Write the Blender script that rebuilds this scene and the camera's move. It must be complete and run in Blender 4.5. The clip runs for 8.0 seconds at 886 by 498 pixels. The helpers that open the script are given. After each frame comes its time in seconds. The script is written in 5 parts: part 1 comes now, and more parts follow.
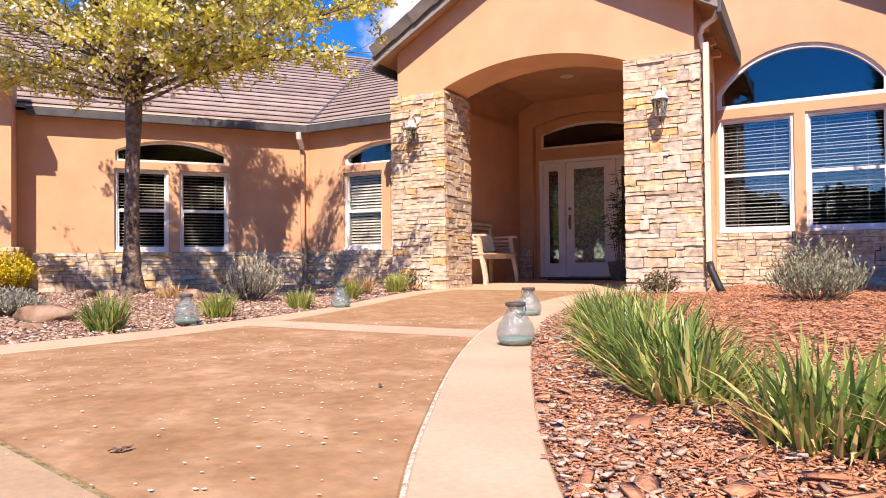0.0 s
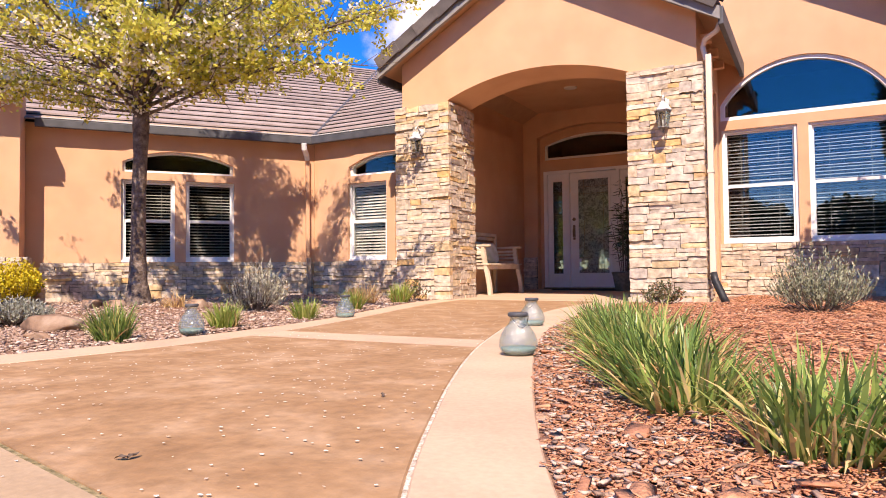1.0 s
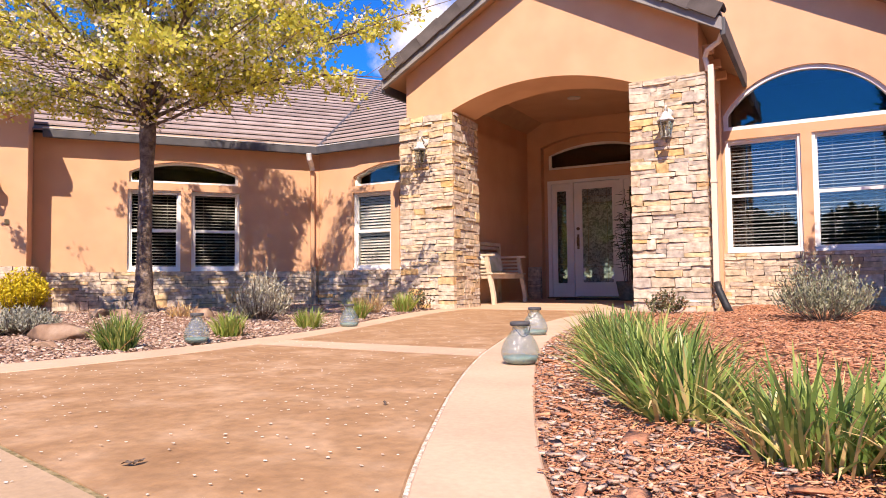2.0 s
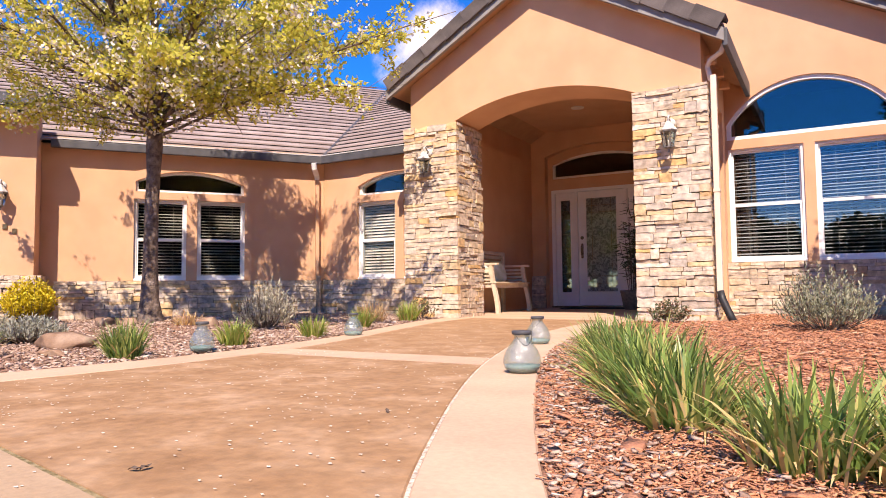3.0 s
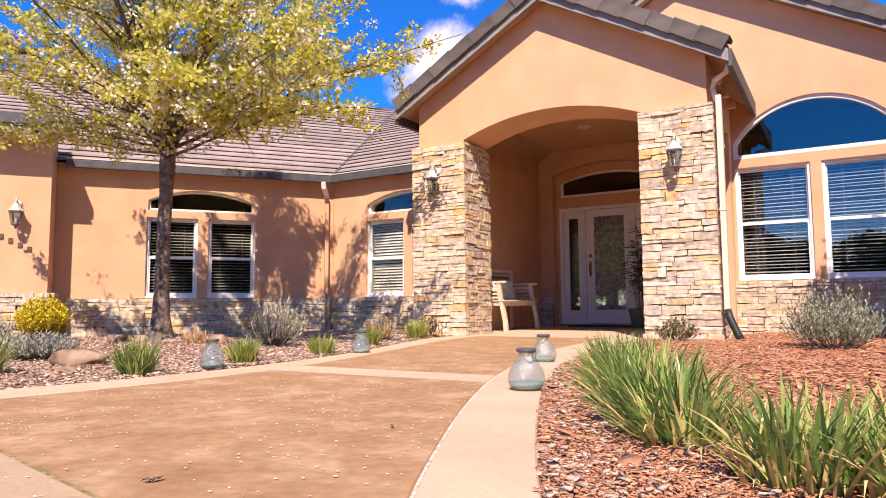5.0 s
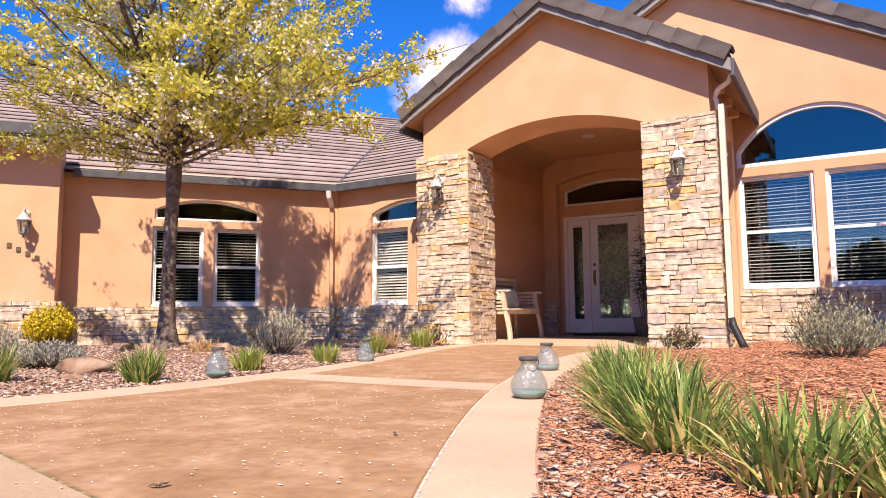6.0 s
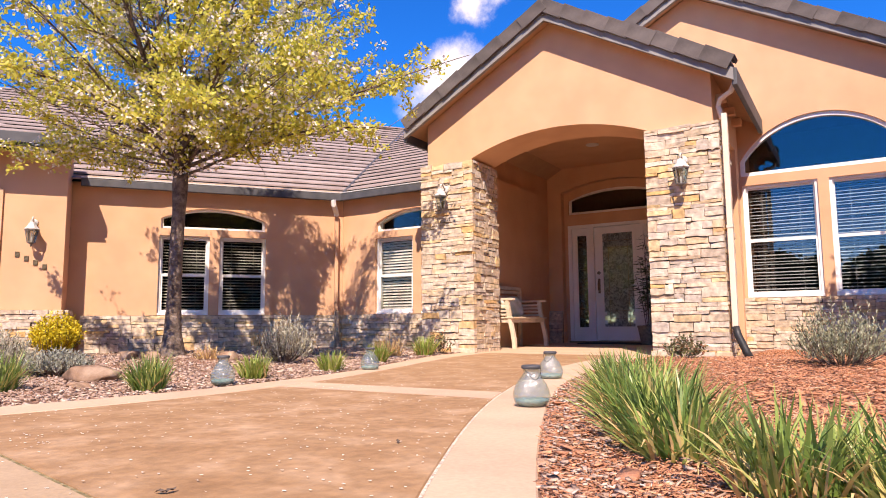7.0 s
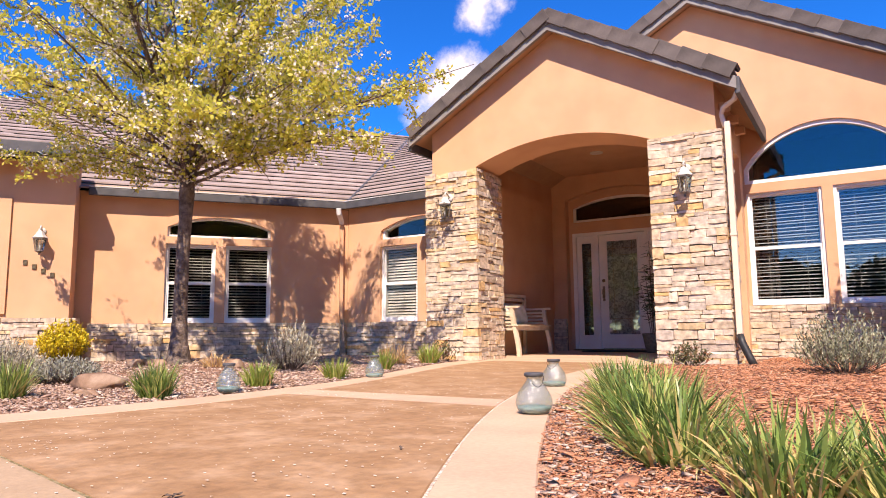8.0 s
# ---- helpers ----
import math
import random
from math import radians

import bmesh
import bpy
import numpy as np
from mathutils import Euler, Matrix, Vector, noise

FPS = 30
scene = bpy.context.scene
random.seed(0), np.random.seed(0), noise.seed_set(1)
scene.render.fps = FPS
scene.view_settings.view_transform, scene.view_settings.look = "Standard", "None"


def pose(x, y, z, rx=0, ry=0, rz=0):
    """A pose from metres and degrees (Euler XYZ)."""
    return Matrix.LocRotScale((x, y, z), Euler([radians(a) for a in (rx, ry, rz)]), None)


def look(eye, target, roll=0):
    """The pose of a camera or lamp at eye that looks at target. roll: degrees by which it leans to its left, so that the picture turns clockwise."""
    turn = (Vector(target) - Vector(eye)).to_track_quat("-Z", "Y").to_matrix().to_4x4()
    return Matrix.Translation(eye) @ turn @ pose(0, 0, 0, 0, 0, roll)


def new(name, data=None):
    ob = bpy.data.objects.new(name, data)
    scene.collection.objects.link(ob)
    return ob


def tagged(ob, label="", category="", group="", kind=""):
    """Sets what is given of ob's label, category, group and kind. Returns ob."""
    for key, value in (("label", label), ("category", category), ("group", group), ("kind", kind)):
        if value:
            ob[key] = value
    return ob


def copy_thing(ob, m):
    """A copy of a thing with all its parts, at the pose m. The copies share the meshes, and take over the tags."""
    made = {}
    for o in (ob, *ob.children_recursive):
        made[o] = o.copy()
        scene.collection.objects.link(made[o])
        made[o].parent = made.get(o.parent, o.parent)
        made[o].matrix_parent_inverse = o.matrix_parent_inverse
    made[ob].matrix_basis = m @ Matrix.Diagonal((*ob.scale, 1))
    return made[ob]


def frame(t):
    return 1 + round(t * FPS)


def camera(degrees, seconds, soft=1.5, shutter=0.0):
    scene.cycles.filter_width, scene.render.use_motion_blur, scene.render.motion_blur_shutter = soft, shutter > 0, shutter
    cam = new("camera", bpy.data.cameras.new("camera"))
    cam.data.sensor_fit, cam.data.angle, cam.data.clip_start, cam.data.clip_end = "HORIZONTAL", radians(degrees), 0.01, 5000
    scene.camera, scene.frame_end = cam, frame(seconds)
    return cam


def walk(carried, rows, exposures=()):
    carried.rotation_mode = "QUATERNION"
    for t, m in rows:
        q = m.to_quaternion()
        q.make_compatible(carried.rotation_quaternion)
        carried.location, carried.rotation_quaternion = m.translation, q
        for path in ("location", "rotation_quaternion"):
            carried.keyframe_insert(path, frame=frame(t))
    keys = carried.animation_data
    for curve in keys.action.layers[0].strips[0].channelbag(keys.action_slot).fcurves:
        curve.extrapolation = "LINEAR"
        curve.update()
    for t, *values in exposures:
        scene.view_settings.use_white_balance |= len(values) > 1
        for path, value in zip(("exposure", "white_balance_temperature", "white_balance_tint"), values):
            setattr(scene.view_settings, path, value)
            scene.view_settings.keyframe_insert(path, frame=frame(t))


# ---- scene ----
cam = camera(66.86, 8.0, soft=1.0)
# seconds, x, y, z, pitch, roll, yaw
PATH = [
    (0, 4.192, -11.314, 0.352, 0.93, 0.63, 28.77),
    (0.5, 4.202, -11.324, 0.352, 1.39, 0.62, 28.98),
    (1, 4.214, -11.334, 0.353, 1.81, 0.60, 29.20),
    (1.5, 4.225, -11.344, 0.353, 2.22, 0.59, 29.40),
    (3, 4.262, -11.377, 0.354, 3.38, 0.56, 30.02),
    (3.5, 4.273, -11.389, 0.354, 3.77, 0.52, 30.20),
    (4, 4.285, -11.401, 0.355, 4.15, 0.50, 30.39),
    (4.5, 4.297, -11.411, 0.355, 4.53, 0.48, 30.60),
    (6, 4.332, -11.444, 0.356, 5.62, 0.46, 31.23),
    (6.5, 4.345, -11.456, 0.355, 5.98, 0.47, 31.43),
    (7, 4.357, -11.466, 0.357, 6.33, 0.46, 31.67),
    (7.5, 4.371, -11.479, 0.356, 6.66, 0.43, 31.89),
    (8, 4.384, -11.489, 0.357, 6.99, 0.47, 32.13),
]
walk(cam, [(t, pose(x, y, z, 90 + p, r, w)) for t, x, y, z, p, r, w in PATH],
     exposures=[(0.0, 0.98, 7650, 20), (8.0, 0.98, 7650, 20)])

# ---- light ----
SUN = Vector((0.48, -1.0, 1.3)).normalized()
world = bpy.data.worlds.new("world")
scene.world = world
world.use_nodes = True
wn, wl = world.node_tree.nodes, world.node_tree.links
wn.clear()
sky = wn.new("ShaderNodeTexSky")
sky.sky_type = "NISHITA"
sky.sun_disc = False
sky.sun_elevation = math.asin(SUN.z)
sky.sun_rotation = math.atan2(SUN.x, SUN.y)
sky.air_density, sky.dust_density, sky.ozone_density = 0.8, 0.0, 5.0
hue = wn.new("ShaderNodeHueSaturation")
hue.inputs["Saturation"].default_value, hue.inputs["Hue"].default_value = 1.45, 0.515
wl.new(sky.outputs["Color"], hue.inputs["Color"])
# a few fair-weather clouds: heading (degrees left of north), elevation, radius
tc = wn.new("ShaderNodeTexCoord")
cn = wn.new("ShaderNodeTexNoise")
cn.inputs["Scale"].default_value, cn.inputs["Detail"].default_value, cn.inputs["Roughness"].default_value = 9.0, 8.0, 0.62
wl.new(tc.outputs["Generated"], cn.inputs["Vector"])
shift = wn.new("ShaderNodeVectorMath")
shift.operation = "MULTIPLY_ADD"
shift.inputs[1].default_value = (0.16, 0.16, 0.16)
wl.new(cn.outputs["Color"], shift.inputs[0])
wl.new(tc.outputs["Generated"], shift.inputs[2])
cover = None
for heading, up, radius in ((28.3, 27.5, 0.060), (32.0, 20.5, 0.070), (50.0, 30.0, 0.09), (75.0, 24.0, 0.12), (-40.0, 24.0, 0.15), (120.0, 22.0, 0.16), (-95.0, 35.0, 0.14)):
    h, e = radians(heading), radians(up)
    dist = wn.new("ShaderNodeVectorMath")
    dist.operation = "DISTANCE"
    dist.inputs[1].default_value = (-math.sin(h) * math.cos(e) + 0.08, math.cos(h) * math.cos(e) + 0.08, math.sin(e) + 0.08)
    wl.new(shift.outputs["Vector"], dist.inputs[0])
    mr = wn.new("ShaderNodeMapRange")
    mr.interpolation_type = "SMOOTHSTEP"
    mr.inputs["From Min"].default_value, mr.inputs["From Max"].default_value = radius, radius * 0.25
    wl.new(dist.outputs["Value"], mr.inputs["Value"])
    if cover is None:
        cover = mr.outputs["Result"]
    else:
        mx = wn.new("ShaderNodeMath")
        mx.operation = "MAXIMUM"
        wl.new(cover, mx.inputs[0])
        wl.new(mr.outputs["Result"], mx.inputs[1])
        cover = mx.outputs["Value"]
cm = wn.new("ShaderNodeMixRGB")
cm.inputs["Color2"].default_value = (4.6, 4.5, 4.8, 1)
wl.new(cover, cm.inputs["Fac"])
wl.new(hue.outputs["Color"], cm.inputs["Color1"])
bg = wn.new("ShaderNodeBackground")
bg.inputs["Strength"].default_value = 0.15
wl.new(cm.outputs["Color"], bg.inputs["Color"])
wl.new(bg.outputs["Background"], wn.new("ShaderNodeOutputWorld").inputs["Surface"])
sun_data = bpy.data.lights.new("sun", "SUN")
sun_data.energy, sun_data.angle, sun_data.color = 4.3, radians(0.53), (1.0, 0.94, 0.86)
sun_ob = new("sun", sun_data)
sun_ob.matrix_world = look(SUN * 40, (0, 0, 0))


# ---- materials ----
def material(name, colours, scale=8.0, rough=0.8, bump=0.3, bump_scale=60.0, metal=0.0, spread=(0.35, 0.65), detail=5.0,
             per_object=0.0, per_island=0.0, specular=0.4, fine=0.0, fine_scale=180.0, bump_distance=0.01):
    """Noise between the given colours, a second finer noise, bump, and a change of tone from piece to piece."""
    m = bpy.data.materials.new(name)
    m.use_nodes = True
    n, l = m.node_tree.nodes, m.node_tree.links
    b = n["Principled BSDF"]
    b.inputs["Roughness"].default_value, b.inputs["Metallic"].default_value = rough, metal
    b.inputs["Specular IOR Level"].default_value = specular
    co = n.new("ShaderNodeTexCoord")
    ns = n.new("ShaderNodeTexNoise")
    ns.inputs["Scale"].default_value, ns.inputs["Detail"].default_value = scale, detail
    l.new(co.outputs["Object"], ns.inputs["Vector"])
    rp = n.new("ShaderNodeValToRGB")
    els = rp.color_ramp.elements
    for i, c in enumerate(colours):
        pos = spread[0] + (spread[1] - spread[0]) * i / max(1, len(colours) - 1)
        e = els[i] if i < 2 else els.new(pos)
        e.position, e.color = pos, (*c, 1)
    l.new(ns.outputs["Fac"], rp.inputs["Fac"])
    out = rp.outputs["Color"]
    if fine:
        nf = n.new("ShaderNodeTexNoise")
        nf.inputs["Scale"].default_value, nf.inputs["Detail"].default_value = fine_scale, 3.0
        l.new(co.outputs["Object"], nf.inputs["Vector"])
        mr = n.new("ShaderNodeMapRange")
        mr.inputs["From Min"].default_value, mr.inputs["From Max"].default_value = 0.3, 0.7
        mr.inputs["To Min"].default_value, mr.inputs["To Max"].default_value = 1 - fine, 1 + fine
        l.new(nf.outputs["Fac"], mr.inputs["Value"])
        hs = n.new("ShaderNodeHueSaturation")
        l.new(mr.outputs["Result"], hs.inputs["Value"])
        l.new(out, hs.inputs["Color"])
        out = hs.outputs["Color"]
    for amount, node, socket in ((per_object, "ShaderNodeObjectInfo", "Random"), (per_island, "ShaderNodeNewGeometry", "Random Per Island")):
        if amount:
            oi = n.new(node)
            mr = n.new("ShaderNodeMapRange")
            mr.inputs["To Min"].default_value, mr.inputs["To Max"].default_value = 1 - amount, 1 + amount
            l.new(oi.outputs[socket], mr.inputs["Value"])
            hs = n.new("ShaderNodeHueSaturation")
            l.new(mr.outputs["Result"], hs.inputs["Value"])
            l.new(out, hs.inputs["Color"])
            out = hs.outputs["Color"]
    l.new(out, b.inputs["Base Color"])
    if bump:
        nb = n.new("ShaderNodeTexNoise")
        nb.inputs["Scale"].default_value, nb.inputs["Detail"].default_value = bump_scale, 4.0
        l.new(co.outputs["Object"], nb.inputs["Vector"])
        bp = n.new("ShaderNodeBump")
        bp.inputs["Strength"].default_value, bp.inputs["Distance"].default_value = bump, bump_distance
        l.new(nb.outputs["Fac"], bp.inputs["Height"])
        l.new(bp.outputs["Normal"], b.inputs["Normal"])
    return m


def pieces(name, stops, noise_scale=14.0, rough=0.85, island=False, bump=0.5, bump_scale=45.0, strength=0.35, translucent=0.0, bump_distance=0.012):
    """Pieces that each take a colour of their own from a ramp."""
    m = bpy.data.materials.new(name)
    m.use_nodes = True
    n, l = m.node_tree.nodes, m.node_tree.links
    b = n["Principled BSDF"]
    b.inputs["Roughness"].default_value = rough
    b.inputs["Specular IOR Level"].default_value = 0.3
    if island:
        src = n.new("ShaderNodeNewGeometry").outputs["Random Per Island"]
    else:
        src = n.new("ShaderNodeObjectInfo").outputs["Random"]
    rp = n.new("ShaderNodeValToRGB")
    els = rp.color_ramp.elements
    for i, (pos, c) in enumerate(stops):
        e = els[i] if i < 2 else els.new(pos)
        e.position, e.color = pos, (*c, 1)
    l.new(src, rp.inputs["Fac"])
    out = rp.outputs["Color"]
    if noise_scale:
        co = n.new("ShaderNodeNewGeometry")
        ns = n.new("ShaderNodeTexNoise")
        ns.inputs["Scale"].default_value, ns.inputs["Detail"].default_value = noise_scale, 6.0
        l.new(co.outputs["Position"], ns.inputs["Vector"])
        mr = n.new("ShaderNodeMapRange")
        mr.inputs["From Min"].default_value, mr.inputs["From Max"].default_value = 0.3, 0.7
        mr.inputs["To Min"].default_value, mr.inputs["To Max"].default_value = 1 - strength, 1 + strength
        l.new(ns.outputs["Fac"], mr.inputs["Value"])
        hs = n.new("ShaderNodeHueSaturation")
        l.new(mr.outputs["Result"], hs.inputs["Value"])
        l.new(out, hs.inputs["Color"])
        out = hs.outputs["Color"]
        if bump:
            nb = n.new("ShaderNodeTexNoise")
            nb.inputs["Scale"].default_value, nb.inputs["Detail"].default_value = bump_scale, 5.0
            l.new(co.outputs["Position"], nb.inputs["Vector"])
            bp = n.new("ShaderNodeBump")
            bp.inputs["Strength"].default_value, bp.inputs["Distance"].default_value = bump, bump_distance
            l.new(nb.outputs["Fac"], bp.inputs["Height"])
            l.new(bp.outputs["Normal"], b.inputs["Normal"])
    l.new(out, b.inputs["Base Color"])
    if translucent:
        tr = n.new("ShaderNodeBsdfTranslucent")
        l.new(out, tr.inputs["Color"])
        mx = n.new("ShaderNodeMixShader")
        mx.inputs["Fac"].default_value = translucent
        l.new(b.outputs["BSDF"], mx.inputs[1])
        l.new(tr.outputs["BSDF"], mx.inputs[2])
        l.new(mx.outputs["Shader"], n["Material Output"].inputs["Surface"])
    return m


def glass(name, tint=(0.9, 0.95, 0.95), rough=0.0, mirror=0.35, relief=0.0, frost=0.0):
    """A window pane: clear, with a coated surface that mirrors part of what is before it."""
    m = bpy.data.materials.new(name)
    m.use_nodes = True
    n, l = m.node_tree.nodes, m.node_tree.links
    n.clear()
    tr = n.new("ShaderNodeBsdfTransparent")
    tr.inputs["Color"].default_value = (*tint, 1)
    gl = n.new("ShaderNodeBsdfGlossy")
    gl.inputs["Roughness"].default_value = rough
    fr = n.new("ShaderNodeFresnel")
    fr.inputs["IOR"].default_value = 1.5
    ma = n.new("ShaderNodeMath")
    ma.operation, ma.use_clamp = "ADD", True
    ma.inputs[1].default_value = mirror
    l.new(fr.outputs["Fac"], ma.inputs[0])
    mx = n.new("ShaderNodeMixShader")
    l.new(ma.outputs["Value"], mx.inputs["Fac"])
    l.new(tr.outputs["BSDF"], mx.inputs[1])
    l.new(gl.outputs["BSDF"], mx.inputs[2])
    if relief:
        co = n.new("ShaderNodeTexCoord")
        nb = n.new("ShaderNodeTexNoise")
        nb.inputs["Scale"].default_value = 34.0
        l.new(co.outputs["Object"], nb.inputs["Vector"])
        bp = n.new("ShaderNodeBump")
        bp.inputs["Strength"].default_value, bp.inputs["Distance"].default_value = relief, 0.01
        l.new(nb.outputs["Fac"], bp.inputs["Height"])
        l.new(bp.outputs["Normal"], gl.inputs["Normal"])
    out = mx.outputs["Shader"]
    if frost:
        # etched leaf shapes: milky, where the noise is high
        co = n.new("ShaderNodeTexCoord")
        ns, rp, df, mf = n.new("ShaderNodeTexNoise"), n.new("ShaderNodeValToRGB"), n.new("ShaderNodeBsdfTranslucent"), n.new("ShaderNodeMixShader")
        d2, md = n.new("ShaderNodeBsdfDiffuse"), n.new("ShaderNodeMixShader")
        ns.inputs["Scale"].default_value, ns.inputs["Detail"].default_value, ns.inputs["Distortion"].default_value = 16.0, 4.0, 1.2
        rp.color_ramp.elements[0].position, rp.color_ramp.elements[1].position = 0.40, 0.66
        rp.color_ramp.elements[0].color, rp.color_ramp.elements[1].color = (frost * 0.35,) * 3 + (1,), (frost,) * 3 + (1,)
        d2.inputs["Color"].default_value = df.inputs["Color"].default_value = (0.66, 0.68, 0.62, 1)
        l.new(co.outputs["Object"], ns.inputs["Vector"])
        l.new(ns.outputs["Fac"], rp.inputs["Fac"])
        l.new(rp.outputs["Color"], mf.inputs["Fac"])
        l.new(d2.outputs["BSDF"], md.inputs[1])
        l.new(df.outputs["BSDF"], md.inputs[2])
        l.new(out, mf.inputs[1])
        l.new(md.outputs["Shader"], mf.inputs[2])
        out = mf.outputs["Shader"]
    l.new(out, n.new("ShaderNodeOutputMaterial").inputs["Surface"])
    return m


STUCCO = material("stucco", [(0.60, 0.345, 0.205), (0.66, 0.39, 0.235)], 2.2, 0.92, 0.35, 160, fine=0.05, fine_scale=120, specular=0.15)
WHITE = material("white_paint", [(0.76, 0.75, 0.72), (0.82, 0.81, 0.79)], 5, 0.5, 0.05, 80)
DOOR_WHITE = material("door_paint", [(0.80, 0.76, 0.70), (0.85, 0.81, 0.75)], 4, 0.45, 0.04, 70)
FASCIA = material("fascia_grey", [(0.055, 0.055, 0.06), (0.085, 0.085, 0.09)], 6, 0.55, 0.06, 60)
RAKE = material("rake_board", [(0.20, 0.185, 0.175), (0.26, 0.245, 0.235)], 6, 0.7, 0.1, 60, fine=0.08)
SOFFIT = material("soffit_paint", [(0.45, 0.26, 0.15), (0.50, 0.30, 0.17)], 6, 0.8, 0.1, 60)
TILE = material("roof_tile", [(0.28, 0.215, 0.195), (0.37, 0.30, 0.275)], 3.0, 0.9, 0.4, 90, per_object=0.12, fine=0.16, fine_scale=60, specular=0.2)
RIDGE = material("ridge_tile", [(0.085, 0.072, 0.068), (0.135, 0.115, 0.107)], 5, 0.9, 0.4, 80, per_object=0.18, fine=0.12, specular=0.2)
# near-black that stands in for shade: unlit rooms and the gaps between roof tiles
DARK = material("shade_black", [(0.012, 0.012, 0.013), (0.02, 0.02, 0.02)], 3, 0.9, 0)
SLAT = material("blind_slat", [(0.54, 0.52, 0.48), (0.60, 0.58, 0.54)], 6, 0.5, 0)
GLASS = glass("window_glass", (0.86, 0.88, 0.88), 0.0, 0.0)
SCREENED_GLASS = glass("screened_glass", (0.88, 0.88, 0.87), 0.0, -0.05)
SKY_GLASS = glass("coated_glass", (0.74, 0.78, 0.82), 0.0, 0.055)
DARK_GLASS = glass("tinted_glass", (0.25, 0.27, 0.28), 0.0, 0.06)
ETCHED = glass("etched_glass", (0.55, 0.58, 0.56), 0.03, 0.03, 0.12, 0.7)
SIDE_GLASS = glass("sidelight_glass", (0.35, 0.37, 0.36), 0.02, 0.03, 0.12, 0.22)
MORTAR = material("mortar", [(0.16, 0.125, 0.095), (0.24, 0.20, 0.16)], 25, 0.95, 0.5, 90, specular=0.1)
LEDGE = pieces("ledge_stone", [(0.0, (0.42, 0.335, 0.265)), (0.12, (0.58, 0.465, 0.355)), (0.24, (0.52, 0.40, 0.285)), (0.36, (0.62, 0.515, 0.41)), (0.48, (0.41, 0.345, 0.285)),
                               (0.57, (0.58, 0.355, 0.145)), (0.65, (0.59, 0.485, 0.385)), (0.77, (0.57, 0.405, 0.21)), (0.89, (0.49, 0.41, 0.34)), (1.0, (0.62, 0.50, 0.37))], 18.0, 0.92, False, 0.7, 45.0, 0.34, bump_distance=0.011)
CONCRETE = material("stained_concrete", [(0.28, 0.155, 0.074), (0.33, 0.193, 0.098), (0.43, 0.278, 0.165)], 4.5, 0.75, 0.2, 60, spread=(0.30, 0.72), detail=8.0, fine=0.16, fine_scale=24, specular=0.3)
BORDER = material("tan_concrete", [(0.49, 0.33, 0.225), (0.555, 0.385, 0.265)], 2.5, 0.8, 0.12, 90, fine=0.06, fine_scale=60, specular=0.25)
APRON = material("apron_concrete", [(0.36, 0.25, 0.155), (0.43, 0.305, 0.195)], 3.0, 0.8, 0.12, 90, fine=0.08, fine_scale=60, specular=0.25)
MOSS = material("mossy_joint", [(0.15, 0.12, 0.05), (0.34, 0.27, 0.15)], 30, 0.95, 0.8, 120)
JOINT = material("joint_gravel", [(0.34, 0.26, 0.19), (0.74, 0.65, 0.53)], 70, 0.9, 0.8, 120)
SOIL = material("soil", [(0.17, 0.088, 0.056), (0.32, 0.175, 0.115)], 12, 0.95, 0.7, 60, fine=0.25)
BARK_CHIP = pieces("bark_chip", [(0.0, (0.36, 0.155, 0.09)), (0.3, (0.48, 0.22, 0.125)), (0.6, (0.60, 0.285, 0.155)), (0.85, (0.52, 0.22, 0.115)), (0.955, (0.60, 0.36, 0.22)), (1.0, (0.66, 0.49, 0.35))], 60, 0.85, True, 0.5, 120, 0.3)
PALE_CHIP = pieces("pale_chip", [(0.0, (0.20, 0.12, 0.085)), (0.3, (0.36, 0.235, 0.175)), (0.62, (0.48, 0.33, 0.25)), (0.88, (0.56, 0.42, 0.33)), (1.0, (0.66, 0.55, 0.46))], 60, 0.85, True, 0.5, 120, 0.3)
TRUNK = material("tree_bark", [(0.07, 0.05, 0.039), (0.16, 0.118, 0.094), (0.28, 0.22, 0.18)], 14, 0.95, 0.9, 38, spread=(0.3, 0.72), fine=0.2, fine_scale=70, specular=0.1, bump_distance=0.02)
LEAF = pieces("young_leaf", [(0.0, (0.40, 0.42, 0.07)), (0.35, (0.58, 0.56, 0.10)), (0.7, (0.70, 0.64, 0.12)), (1.0, (0.76, 0.68, 0.16))], 0, 0.5, True, 0, translucent=0.55)
BLOSSOM = pieces("blossom", [(0.0, (0.80, 0.74, 0.62)), (1.0, (0.88, 0.85, 0.79))], 0, 0.7, True, 0, translucent=0.35)
GRASS = pieces("strap_leaf", [(0.0, (0.085, 0.16, 0.04)), (0.4, (0.20, 0.30, 0.075)), (0.74, (0.35, 0.43, 0.12)), (0.90, (0.52, 0.50, 0.17)), (1.0, (0.68, 0.50, 0.22))], 0, 0.35, True, 0, translucent=0.35)
YOUNG_GRASS = pieces("young_strap_leaf", [(0.0, (0.18, 0.27, 0.05)), (0.6, (0.32, 0.39, 0.08)), (1.0, (0.54, 0.48, 0.18))], 0, 0.5, True, 0, translucent=0.35)
DRY = pieces("dry_leaf", [(0.0, (0.58, 0.42, 0.19)), (0.6, (0.70, 0.50, 0.24)), (1.0, (0.58, 0.29, 0.12))], 0, 0.7, True, 0, translucent=0.25)
GREY_LEAF = pieces("grey_leaf", [(0.0, (0.26, 0.25, 0.17)), (0.5, (0.42, 0.39, 0.29)), (1.0, (0.56, 0.52, 0.41))], 0, 0.7, True, 0, translucent=0.15)
SAGE_LEAF = pieces("sage_leaf", [(0.0, (0.15, 0.16, 0.095)), (0.5, (0.27, 0.28, 0.18)), (1.0, (0.42, 0.41, 0.28))], 0, 0.7, True, 0, translucent=0.15)
